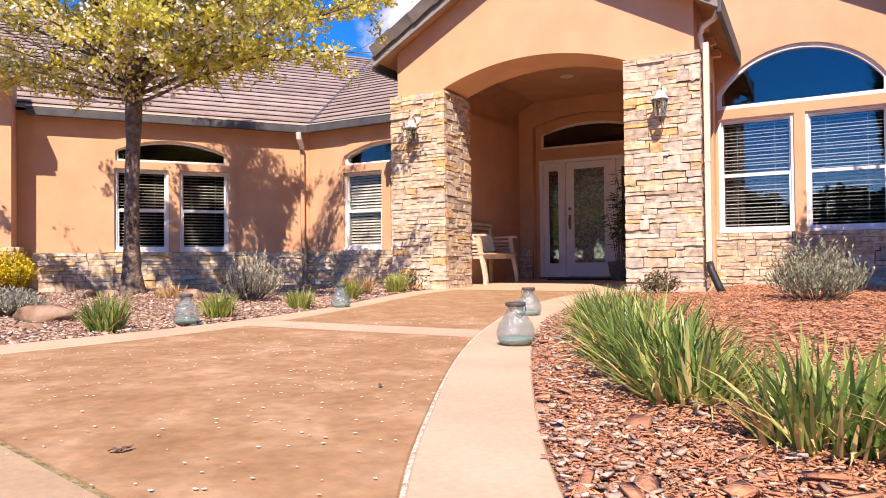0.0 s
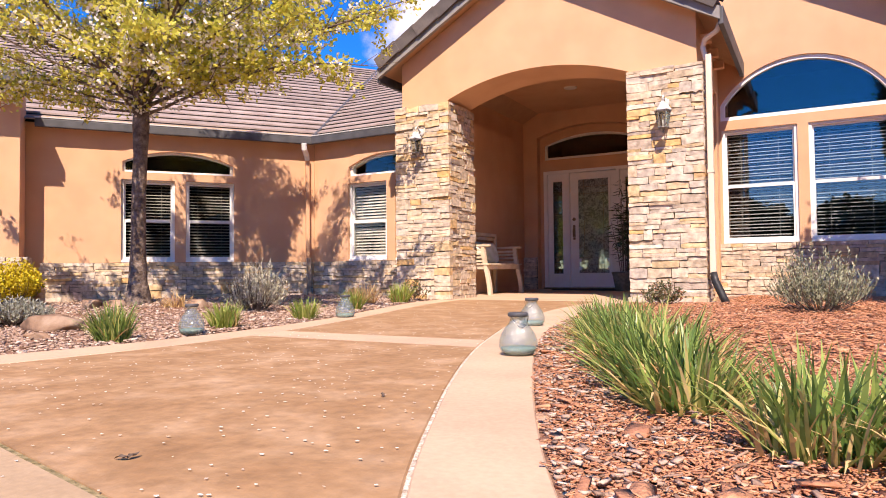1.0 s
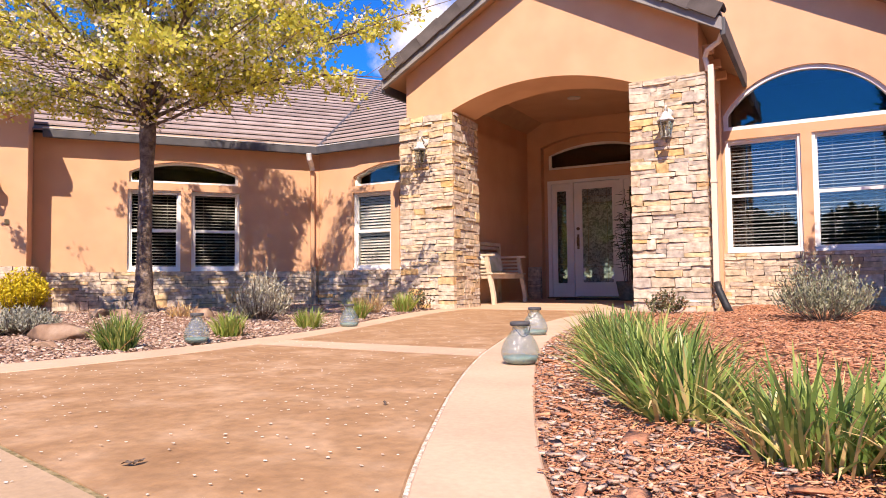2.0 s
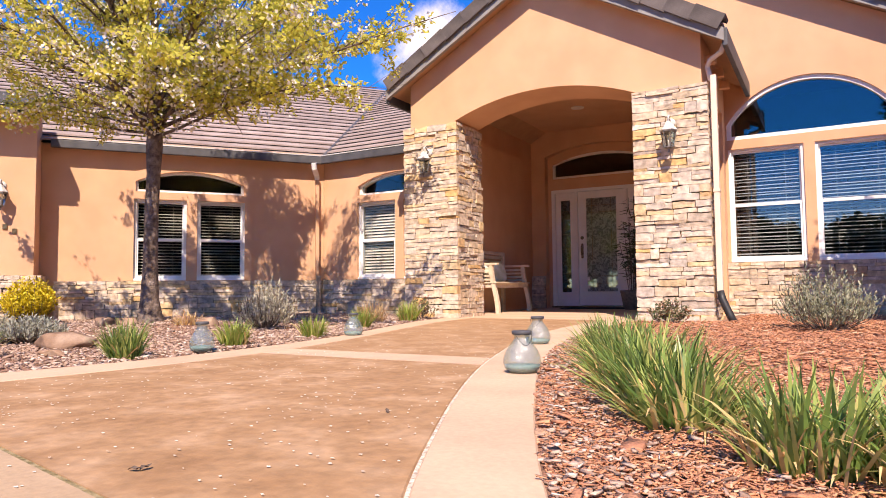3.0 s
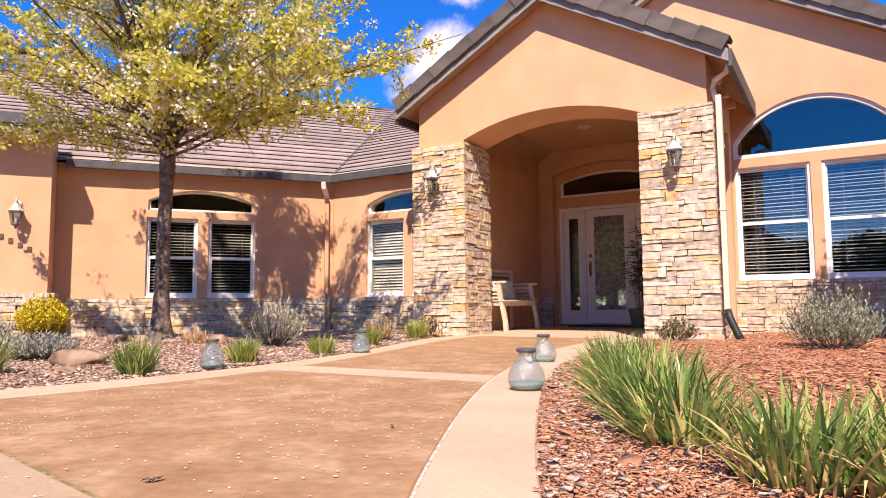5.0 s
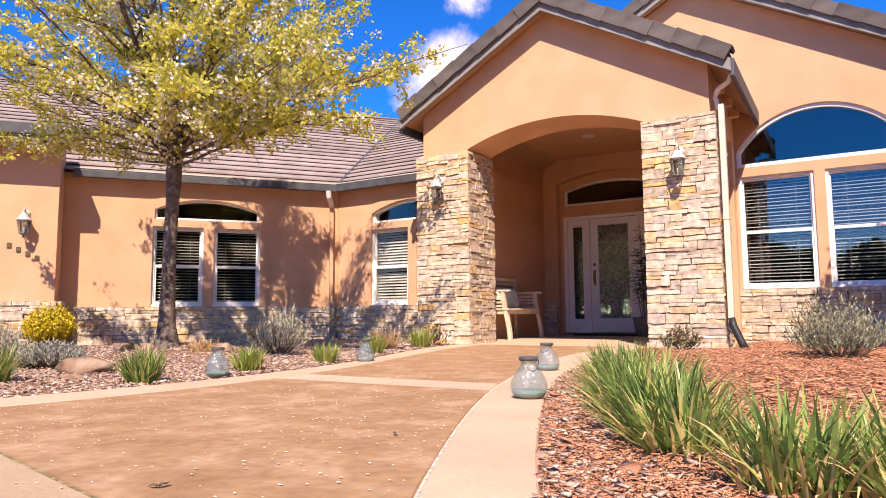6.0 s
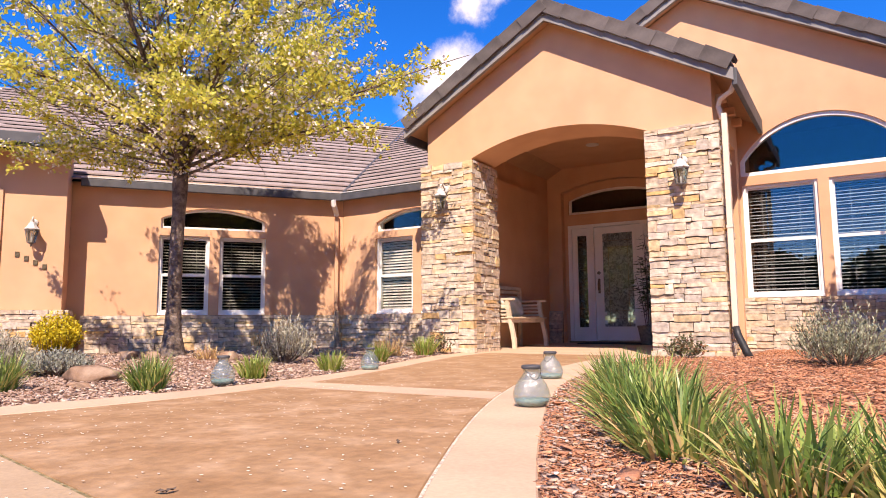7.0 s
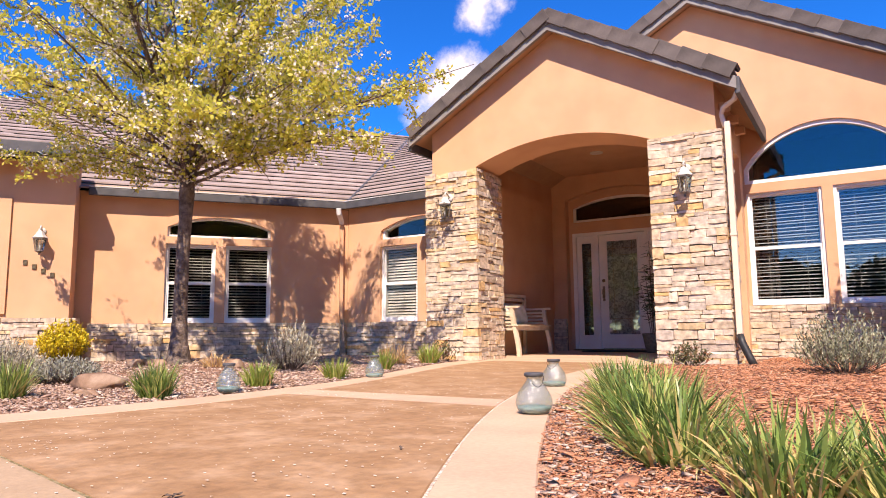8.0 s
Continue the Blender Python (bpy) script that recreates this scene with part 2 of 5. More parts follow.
BLUE_LEAF = pieces("blue_grey_leaf", [(0.0, (0.24, 0.245, 0.185)), (1.0, (0.44, 0.44, 0.36))], 0, 0.7, True, 0, translucent=0.15)
YELLOW_LEAF = pieces("yellow_leaf", [(0.0, (0.42, 0.34, 0.02)), (0.6, (0.66, 0.52, 0.03)), (1.0, (0.74, 0.60, 0.06))], 0, 0.55, True, 0, translucent=0.25)
ROSE_LEAF = pieces("rose_leaf", [(0.0, (0.07, 0.09, 0.04)), (0.7, (0.16, 0.14, 0.07)), (1.0, (0.34, 0.12, 0.07))], 0, 0.5, True, 0, translucent=0.2)
FAR_LEAF = pieces("far_leaf", [(0.0, (0.03, 0.05, 0.02)), (1.0, (0.08, 0.11, 0.04))], 0, 0.8, True, 0)
ROCK = material("garden_rock", [(0.14, 0.085, 0.055), (0.25, 0.15, 0.095), (0.36, 0.25, 0.175)], 6, 0.9, 0.7, 30, fine=0.15, per_object=0.15)
WOOD = material("pale_wood", [(0.58, 0.45, 0.32), (0.70, 0.57, 0.43)], 9, 0.6, 0.2, 70, fine=0.1)
CUSHION = material("cushion_cloth", [(0.55, 0.55, 0.36), (0.75, 0.72, 0.62)], 9, 0.9, 0.3, 200)
METAL = material("weathered_pewter", [(0.14, 0.13, 0.12), (0.28, 0.26, 0.23)], 25, 0.55, 0.2, 90, metal=0.4, fine=0.15)
PALE_METAL = material("weathered_white_metal", [(0.40, 0.38, 0.35), (0.60, 0.58, 0.54)], 30, 0.6, 0.2, 90, fine=0.12)
BRASS = material("aged_brass", [(0.16, 0.11, 0.06), (0.30, 0.22, 0.12)], 30, 0.4, 0.1, 90, metal=0.9)
LAMP_GLASS = glass("lantern_glass", (0.75, 0.78, 0.75), 0.05, 0.12, 0.2)
BLACK = material("black_plastic", [(0.015, 0.015, 0.016), (0.03, 0.03, 0.03)], 20, 0.5, 0.1, 80)
MAT = material("door_mat", [(0.02, 0.018, 0.016), (0.05, 0.045, 0.04)], 90, 0.95, 0.6, 200)
LAMP_SHELL = material("lamp_trim", [(0.70, 0.64, 0.55), (0.74, 0.68, 0.60)], 10, 0.6, 0.0)
CREAM = material("cream_paint", [(0.70, 0.56, 0.43), (0.76, 0.62, 0.49)], 5, 0.55, 0.05, 80)
PALE_TRIM = material("pale_drip_edge", [(0.42, 0.41, 0.41), (0.52, 0.51, 0.50)], 9, 0.5, 0.05, 80, fine=0.1)
BEADS = material("teal_glass_beads", [(0.16, 0.30, 0.29), (0.36, 0.50, 0.47)], 60, 0.25, 0.6, 140)
POST_WOOD = material("weathered_post", [(0.26, 0.20, 0.15), (0.40, 0.32, 0.25)], 20, 0.9, 0.4, 60)


# ---- mesh helpers ----
def finish(bm, name):
    bmesh.ops.recalc_face_normals(bm, faces=bm.faces)
    me = bpy.data.meshes.new(name)
    bm.to_mesh(me)
    bm.free()
    return me


def part(name, bm, mat, parent=None, label="", smooth=False, m=None):
    me = bm if isinstance(bm, bpy.types.Mesh) else finish(bm, name)
    if mat and not me.materials:
        me.materials.append(mat)
    if smooth:
        for f in me.polygons:
            f.use_smooth = True
    ob = new(name, me)
    if parent:
        ob.parent = parent
    if m is not None:
        ob.matrix_basis = m
    if label:
        tagged(ob, label)
    return ob


def thing(name, m, label, category, group="", kind=""):
    ob = new(name)
    ob.empty_display_size = 0.1
    ob.matrix_basis = m
    return tagged(ob, label, category, group, kind)


def add_box(bm, x0, x1, y0, y1, z0, z1, bevel=0.0):
    g = bmesh.ops.create_cube(bm, size=1)
    vs = g["verts"]
    bmesh.ops.scale(bm, vec=(x1 - x0, y1 - y0, z1 - z0), verts=vs)
    bmesh.ops.translate(bm, vec=((x0 + x1) / 2, (y0 + y1) / 2, (z0 + z1) / 2), verts=vs)
    if bevel:
        es = list({e for v in vs for e in v.link_edges})
        bmesh.ops.bevel(bm, geom=es, offset=bevel, segments=2, affect="EDGES", profile=0.6)


def box(x0, x1, y0, y1, z0, z1, bevel=0.0):
    bm = bmesh.new()
    add_box(bm, x0, x1, y0, y1, z0, z1, bevel)
    return bm


def sheet(loops, y0, y1):
    """A plate in the x-z plane between y0 and y1, with an outline and holes."""
    bm = bmesh.new()
    es = []
    for loop in loops:
        vs = [bm.verts.new((x, y0, z)) for x, z in loop]
        es += [bm.edges.new((a, b)) for a, b in zip(vs, vs[1:] + vs[:1])]
    bmesh.ops.triangle_fill(bm, edges=es, use_beauty=True)
    ext = bmesh.ops.extrude_face_region(bm, geom=list(bm.faces))
    bmesh.ops.translate(bm, vec=(0, y1 - y0, 0), verts=[v for v in ext["geom"] if isinstance(v, bmesh.types.BMVert)])
    return bm


def rect(x0, x1, z0, z1):
    return [(x0, z0), (x1, z0), (x1, z1), (x0, z1)]


def arched(x0, x1, z0, zs, zt, n=24):
    """A rectangle from z0 to zs with a segment of a circle on top, up to zt."""
    w, h = (x1 - x0) / 2, zt - zs
    rad = (w * w + h * h) / (2 * h)
    cx, cz = (x0 + x1) / 2, zt - rad
    a = math.asin(min(1, w / rad))
    if h > w:
        a = math.pi - a
    top = [(cx + rad * math.sin(a - 2 * a * i / n), cz + rad * math.cos(a - 2 * a * i / n)) for i in range(n + 1)]
    return [(x0, z0), (x1, z0)] + top


def lathe(profile, seg=24):
    bm = bmesh.new()
    rings = []
    for r, z in profile:
        rings.append([bm.verts.new((r * math.cos(2 * math.pi * i / seg), r * math.sin(2 * math.pi * i / seg), z)) for i in range(seg)])
    for a, b in zip(rings, rings[1:]):
        for i in range(seg):
            j = (i + 1) % seg
            bm.faces.new((a[i], a[j], b[j], b[i]))
    bm.faces.new(rings[0][::-1])
    bm.faces.new(rings[-1])
    return bm


def tube(bm, pts, radii, seg=8):
    """A tapered tube along points."""
    prev = None
    pts = [Vector(q) for q in pts]
    for i, q in enumerate(pts):
        d = (pts[min(i + 1, len(pts) - 1)] - pts[max(i - 1, 0)]).normalized()
        s = d.orthogonal().normalized() if prev is None else (axis - d * axis.dot(d)).normalized()
        axis = s
        t = d.cross(s)
        ring = [bm.verts.new(q + (s * math.cos(2 * math.pi * k / seg) + t * math.sin(2 * math.pi * k / seg)) * radii[i]) for k in range(seg)]
        if prev:
            for k in range(seg):
                bm.faces.new((prev[k], prev[(k + 1) % seg], ring[(k + 1) % seg], ring[k]))
        else:
            bm.faces.new(ring[::-1])
        prev = ring
    bm.faces.new(prev)


def mesh_of(name, verts, faces):
    me = bpy.data.meshes.new(name)
    me.from_pydata(verts, [], faces)
    return me


SLOPES = {}


def smooth_line(keys, y):
    """Value of a curve through the keys (y, x), smoothly between them."""
    ys, xs = [k[0] for k in keys], [k[1] for k in keys]
    if id(keys) not in SLOPES:
        SLOPES[id(keys)] = [float(q) for q in np.gradient(xs, ys)]
    sl = SLOPES[id(keys)]
    if y <= ys[0]:
        return xs[0] + sl[0] * (y - ys[0])
    if y >= ys[-1]:
        return xs[-1] + sl[-1] * (y - ys[-1])
    i = max(j for j in range(len(ys) - 1) if ys[j] <= y)
    h = ys[i + 1] - ys[i]
    t = (y - ys[i]) / h
    return ((2 * t**3 - 3 * t**2 + 1) * xs[i] + (t**3 - 2 * t**2 + t) * h * sl[i] + (-2 * t**3 + 3 * t**2) * xs[i + 1] + (t**3 - t**2) * h * sl[i + 1])


# ---- the house: walls ----
TURN = 52.85                       # the wing stands at an angle to the porch
WING = pose(-3.23, -4.27, 0, 0, 0, TURN)
Y_PORCH, Y_SIDE, Y_MAIN, Y_DOOR = -4.19, -3.32, -2.27, -0.15
GROUND = -0.03


def wall(name, m, loops, thick, label, mat=STUCCO):
    ob = part(name, sheet(loops, 0, thick), mat, m=m)
    return tagged(ob, label, "wall", kind="structure")


def pair_openings(o):
    """Two sashes below one arched light, with their right side at o."""
    return [rect(o - 1.49, o - 0.80, 0.505, 1.655), rect(o - 0.66, o + 0.006, 0.505, 1.655), arched(o - 1.475, o - 0.012, 1.755, 1.90, 2.07)]


wall("wall_wing", WING, [rect(-2.62, 1.19, -0.3, 2.45)] + pair_openings(0), 0.2, "orange stucco wing wall with a pair of sash windows")
wall("wall_side", pose(0, Y_SIDE, 0), [rect(-2.51, -0.36, -0.3, 2.45)] + pair_openings(-0.37), 0.2, "orange stucco wall between wing and porch")
MAIN_LIGHT = arched(3.18, 5.0, 2.19, 2.385, 2.90, 32)
wall("wall_main", pose(0, Y_MAIN, 0),
     [[(-1.0, 2.4), (-0.45, 2.4), (-0.45, 3.2), (2.96, 3.2), (2.96, -0.3), (6.9, -0.3), (6.9, 2.37), (2.64, 4.755), (-1.0, 2.72)],
      rect(3.19, 4.035, 0.645, 2.07), rect(4.154, 5.0, 0.645, 2.07), MAIN_LIGHT], 0.2, "orange stucco gable wall with a large arched window")
arch = arched(0.31, 2.53, 2.35, 2.43, 2.655, 32)
wall("wall_porch", pose(0, Y_PORCH, 0), [[(-0.345, 2.36)] + [(0.31, 2.36)] + arch[2:][::-1] + [(2.53, 2.36), (3.19, 2.36), (3.19, 2.955), (1.42, 3.945), (-0.345, 2.955)]],
     0.62, "orange stucco porch gable with a low wide arch")
wall("wall_entry", pose(0, Y_DOOR, 0), [rect(-0.36, 2.96, -0.3, 3.12), arched(-0.1, 1.8, -0.1, 2.68, 2.85)], 0.2, "orange stucco entry wall with an arched door recess")
wall("wall_entry_lining", pose(0, 0.002, 0), [rect(-0.2, 1.9, -0.1, 2.95), rect(-0.034, 1.734, 0.0, 2.089), arched(-0.018, 1.718, 2.292, 2.545, 2.718)], 0.12, "orange stucco back of the door recess")
wall("wall_porch_west", pose(-0.36, -3.77, 0, 0, 0, 90), [rect(0, 3.62, -0.3, 3.12)], 0.16, "orange stucco side wall of the porch")
wall("wall_porch_west_low", pose(-0.25, -3.5, 0, 0, 0, 90), [rect(0, 2.75, -0.3, 2.56)], 0.106, "orange stucco lower wall of the porch")
# unseen opening behind the column, added to brighten the porch with sun
wall("wall_porch_east", pose(2.96, -0.15, 0, 0, 0, -90), [rect(0, 3.62, -0.3, 3.12), rect(2.33, 3.34, 0.002, 2.50)], 0.2, "orange stucco side wall of the porch with an opening added for light")
wall("wall_porch_outer_west", pose(-0.53, -3.31, 0, 0, 0, 90), [rect(0, 1.0, -0.3, 2.45)], 0.05, "orange stucco side wall behind the porch")
tagged(part("ceiling", box(-0.5, 3.0, -3.78, 0.1, 3.12, 3.2), STUCCO), "orange stucco porch ceiling", "ceiling", kind="structure")
wall("wall_east", pose(6.9, 6.0, 0, 0, 0, -90), [rect(0, 8.27, -0.3, 2.4)], 0.2, "orange stucco end wall")
# the hole is added, so that green shows in the door pane
wall("wall_north", pose(7.1, 6.0, 0, 0, 0, 180), [rect(0, 12.0, -0.3, 2.4), rect(7.15, 9.0, 0.35, 2.33)], 0.2, "orange stucco back wall with an opening added behind the door glass")
wall("wall_wing_back", WING @ pose(3.9, 9.9, 0, 0, 0, 180), [rect(0, 12.0, -0.3, 2.4)], 0.2, "orange stucco back wall of the wing")
# the jutting part at the end of the wing
JUT = WING @ pose(-2.62, -0.42, 0)
wall("wall_jut", JUT, [rect(-3.6, 0, -0.3, 2.80), rect(-3.0, -0.87, 0.62, 1.97)], 0.2, "pale orange stucco wall of the jutting wing")
wall("wall_jut_niche", JUT @ pose(0, 0.12, 0), [rect(-3.1, -0.9, 0.5, 2.1)], 0.06, "recessed stucco panel")
wall("wall_jut_side", JUT @ pose(0, 0.2, 0, 0, 0, 90), [rect(0, 0.21, -0.3, 2.80)], 0.2, "orange stucco return wall in shade")
tagged(part("trim", sheet([[(-3.2, 0.62), (-3.0, 0.62), (-3.0, 1.97), (-0.87, 1.97), (-0.87, 0.62), (-0.72, 0.62), (-0.72, 2.12), (-3.2, 2.12)]], -0.03, 0.0), STUCCO, m=JUT),
       "raised stucco surround of a recess", "trim", kind="structure")
wall("wall_jut_end", JUT @ pose(-3.6, 6.0, 0, 0, 0, -90), [rect(0, 6.0, -0.3, 2.80)], 0.2, "orange stucco end wall")


# ---- windows ----
def ring_part(name, parent, outer, inner, y0, y1, mat, label=""):
    return part(name, sheet([outer, inner], y0, y1), mat, parent, label)


def blinds(parent, x0, x1, z0, z1, y, tilt):
    n = int((z1 - z0) / 0.043)
    me = finish(box(x0, x1, -0.021, 0.021, -0.0016, 0.0016), "slat")
    me.materials.append(SLAT)
    for i in range(n):
        part("slat", me, None, parent, m=pose(0, y, z1 - 0.03 - i * 0.043, tilt + random.uniform(-3, 3), random.uniform(-0.12, 0.12), 0))
    for f in (0.22, 0.78):
        part("cord", box(x0 + (x1 - x0) * f - 0.002, x0 + (x1 - x0) * f + 0.002, y - 0.024, y - 0.022, z0, z1), SLAT, parent)


def sash_window(name, m, x0, x1, z0, z1, label, tilt=25, mat=SCREENED_GLASS):
    """A white double-hung window with two sashes, blinds and a near-black box for the unlit room."""
    w = thing(name, m, label, "window", kind="structure")
    ring_part("window_frame", w, rect(x0, x1, z0, z1), rect(x0 + 0.035, x1 - 0.035, z0 + 0.04, z1 - 0.03), 0.025, 0.13, WHITE)
    mid = (z0 + z1) / 2
    a, b = x0 + 0.035, x1 - 0.035
    ring_part("upper_sash", w, rect(a, b, mid - 0.01, z1 - 0.03), rect(a + 0.02, b - 0.02, mid + 0.025, z1 - 0.055), 0.065, 0.09, WHITE)
    ring_part("lower_sash", w, rect(a, b, z0 + 0.04, mid + 0.02), rect(a + 0.025, b - 0.025, z0 + 0.075, mid - 0.015), 0.04, 0.064, WHITE)
    for q0, q1, y in ((mid + 0.025, z1 - 0.055, 0.078), (z0 + 0.075, mid - 0.015, 0.052)):
        p = part("pane", box(a + 0.015, b - 0.015, y - 0.002, y + 0.002, q0 - 0.005, q1 + 0.005), mat, w)
        p.visible_shadow = False
    part("window_sill", box(x0 + 0.002, x1 - 0.002, -0.012, 0.025, z0 + 0.001, z0 + 0.03, 0.004), WHITE, w)
    blinds(w, a + 0.01, b - 0.01, z0 + 0.05, z1 - 0.04, 0.125, tilt)
    room(w, x0 - 0.1, x1 + 0.1, z0 - 0.1, z1 + 0.1)
    return w


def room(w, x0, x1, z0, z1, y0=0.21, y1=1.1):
    # open-fronted box; the room's darkness is in its near-black colour
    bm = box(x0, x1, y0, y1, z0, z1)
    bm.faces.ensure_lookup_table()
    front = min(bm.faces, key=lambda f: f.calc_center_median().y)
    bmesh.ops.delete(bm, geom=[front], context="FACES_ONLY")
    part("painted_dark_room", bm, DARK, w)


def arched_light(name, m, x0, x1, z0, zs, zt, label, mat=GLASS, f=0.045, paint=WHITE):
    w = thing(name, m, label, "window", kind="structure")
    outer = arched(x0, x1, z0, zs, zt, 32)
    inner = arched(x0 + f, x1 - f, z0 + f, zs + 0.004, zt - f, 32)
    ring_part("window_frame", w, outer, inner, 0.03, 0.12, paint)
    p = part("pane", sheet([arched(x0 + f * 0.7, x1 - f * 0.7, z0 + f * 0.7, zs, zt - f * 0.7, 32)], 0.07, 0.074), mat, w)
    p.visible_shadow = False
    room(w, x0 - 0.05, x1 + 0.05, z0 - 0.04, zt + 0.05)
    return w


def window_pair(m, o, tilt):
    sash_window("window_1", m, o - 1.49, o - 0.80, 0.505, 1.655, "white double-hung sash window with open slatted blinds", tilt)
    sash_window("window_2", m, o - 0.66, o + 0.006, 0.505, 1.655, "white double-hung sash window with open slatted blinds", tilt)
    arched_light("window_3", m, o - 1.475, o - 0.012, 1.755, 1.90, 2.07, "low arched white transom window above two sashes", f=0.035)
    # stucco surround, a little proud of the wall
    s = sheet([arched(o - 1.60, o + 0.11, 0.505, 1.99, 2.16)] + pair_openings_in(o), -0.02, 0.0)
    tagged(part("trim", s, STUCCO, m=m), "raised orange stucco surround of the windows", "trim", kind="structure")


def pair_openings_in(o):
    return [[(x, max(z, 0.506)) for x, z in loop] for loop in
            (rect(o - 1.488, o - 0.802, 0.507, 1.653), rect(o - 0.658, o + 0.004, 0.507, 1.653), arched(o - 1.473, o - 0.014, 1.757, 1.90, 2.068))]


window_pair(WING, 0, 20)
window_pair(pose(0, Y_SIDE, 0), -0.37, 52)
MAIN = pose(0, Y_MAIN, 0)
sash_window("window_4", MAIN, 3.19, 4.035, 0.645, 2.07, "white double-hung sash window with raised slatted blinds", 20, SKY_GLASS)
sash_window("window_5", MAIN, 4.154, 5.0, 0.645, 2.07, "white double-hung sash window with slatted blinds", 20, SKY_GLASS)
arched_light("window_6", MAIN, 3.18, 5.0, 2.19, 2.385, 2.90, "large half-round white window reflecting blue sky", SKY_GLASS, 0.05)

# ---- entry door ----
DOOR = pose(0, 0, 0)
arched_light("window_7", DOOR, -0.02, 1.72, 2.29, 2.545, 2.72, "dark arched transom window over the entry door", DARK_GLASS, 0.045, DOOR_WHITE)
d = thing("door_1", DOOR, "white entry door with etched glass and two sidelights", "door", kind="structure")
part("door_frame", sheet([rect(-0.035, 1.735, 0.0, 2.09), rect(0.03, 0.385, 0.03, 2.03), rect(0.435, 1.265, 0.03, 2.04), rect(1.315, 1.67, 0.03, 2.03)], -0.012, 0.13), DOOR_WHITE, d)
leaf = part("door_leaf", sheet([rect(0.44, 1.26, 0.04, 2.03), rect(0.575, 1.125, 0.27, 1.92)], 0.035, 0.08), DOOR_WHITE, d)
ring_part("glass_trim", leaf, rect(0.55, 1.15, 0.245, 1.945), rect(0.585, 1.115, 0.28, 1.91), 0.022, 0.035, DOOR_WHITE)
part("pane", box(0.57, 1.13, 0.05, 0.056, 0.26, 1.93), ETCHED, leaf)
bar_mat = BRASS
for x in (0.68, 1.02):
    part("came", box(x - 0.003, x + 0.003, 0.045, 0.05, 0.28, 1.91), bar_mat, leaf)
for z in (0.42, 0.55, 1.66, 1.78):
    part("came", box(0.585, 1.115, 0.0455, 0.0505, z - 0.003, z + 0.003), bar_mat, leaf)
for x in (0.60, 1.10):
    for z in (0.36, 0.5):
        part("bevelled_square", box(x - 0.025, x + 0.025, 0.044, 0.05, z - 0.03, z + 0.03, 0.003), WHITE, leaf)
part("escutcheon", box(0.485, 0.525, 0.024, 0.035, 0.86, 1.12, 0.008), BRASS, leaf, "aged brass handle plate")
bm = bmesh.new()
tube(bm, [(0.505, 0.03, 0.90), (0.505, -0.03, 0.92), (0.505, -0.04, 1.0), (0.505, -0.03, 1.06), (0.505, 0.03, 1.08)], [0.009] * 5)
part("door_handle", bm, BRASS, leaf, "curved brass pull handle", True)
bm = lathe([(0.03, 0), (0.03, 0.012), (0.018, 0.02)], 18)
part("deadbolt", bm, BRASS, leaf, "", True, pose(0.505, 0.035, 1.22, 90, 0, 0))
for k, (x0, x1) in enumerate(((0.03, 0.385), (1.315, 1.67))):
    s = part("sidelight", sheet([rect(x0 + 0.002, x1 - 0.002, 0.032, 2.028), rect(x0 + 0.09, x1 - 0.09, 0.27, 1.90)], 0.03, 0.075), DOOR_WHITE, d)
    part("pane", box(x0 + 0.085, x1 - 0.085, 0.05, 0.056, 0.26, 1.91), SIDE_GLASS, s)
    for z in (0.45, 0.6, 1.3, 1.7):
        part("came", box(x0 + 0.09, x1 - 0.09, 0.045, 0.05, z - 0.003, z + 0.003), BRASS, s)
# hall open at both ends, its shade painted on as near-black
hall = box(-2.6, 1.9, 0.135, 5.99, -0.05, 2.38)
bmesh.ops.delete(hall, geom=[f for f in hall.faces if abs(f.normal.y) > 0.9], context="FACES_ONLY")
part("painted_dark_room", hall, DARK, d)
tagged(part("threshold", box(-0.03, 1.73, -0.10, 0.0, 0.001, 0.03, 0.006), BRASS), "dark metal door threshold", "threshold", kind="structure")
tagged(part("door_mat", box(0.35, 1.45, -0.75, -0.2, 0.001, 0.016, 0.005), MAT), "dark brown coir doormat on the porch", "doormat")

# ---- roofs ----
def slope(name, m, spans, z0, pitch, step, label, mat=TILE, lift=0.040):
    """Courses of flat tiles. m: frame whose y runs up the slope in plan; spans(d): left and right end at the depth d."""
    r = thing(name, m, label, "roof", kind="structure")
    c = math.hypot(1, pitch)
    underlay_v, underlay_f = [], []
    for d0, x0, x1, x2, x3 in spans:
        d1 = d0 + step / c
        za, zb = z0 + pitch * d0, z0 + pitch * (d1 + 0.05)
        vs = []
        for (xa, xb, dd, z) in ((x0, x1, d0 - 0.012, za), (x2, x3, d1 + 0.05, zb - lift * 1.15)):
            vs += [(xa, dd, z + lift - 0.024), (xb, dd, z + lift - 0.024), (xb, dd, z + lift), (xa, dd, z + lift)]
        me = mesh_of("tile_course", vs, [(0, 1, 2, 3), (7, 6, 5, 4), (3, 2, 6, 7), (1, 0, 4, 5), (0, 3, 7, 4), (2, 1, 5, 6)])
        part("tile_course", me, mat, r)
        vs = [(x0, d0 + 0.02, za - 0.022 + 0.01), (x1, d0 + 0.02, za - 0.022 + 0.01), (x3, d1 + 0.02, z0 + pitch * d1 - 0.012), (x2, d1 + 0.02, z0 + pitch * d1 - 0.012)]
        underlay_v += [(q[0], q[1], q[2]) for q in vs]
        underlay_f.append(tuple(range(len(underlay_v) - 4, len(underlay_v))))
    # near-black underlay: paints the shadow lines between the tile courses
    part("felt", mesh_of("felt", underlay_v, underlay_f), DARK, r)
    return r


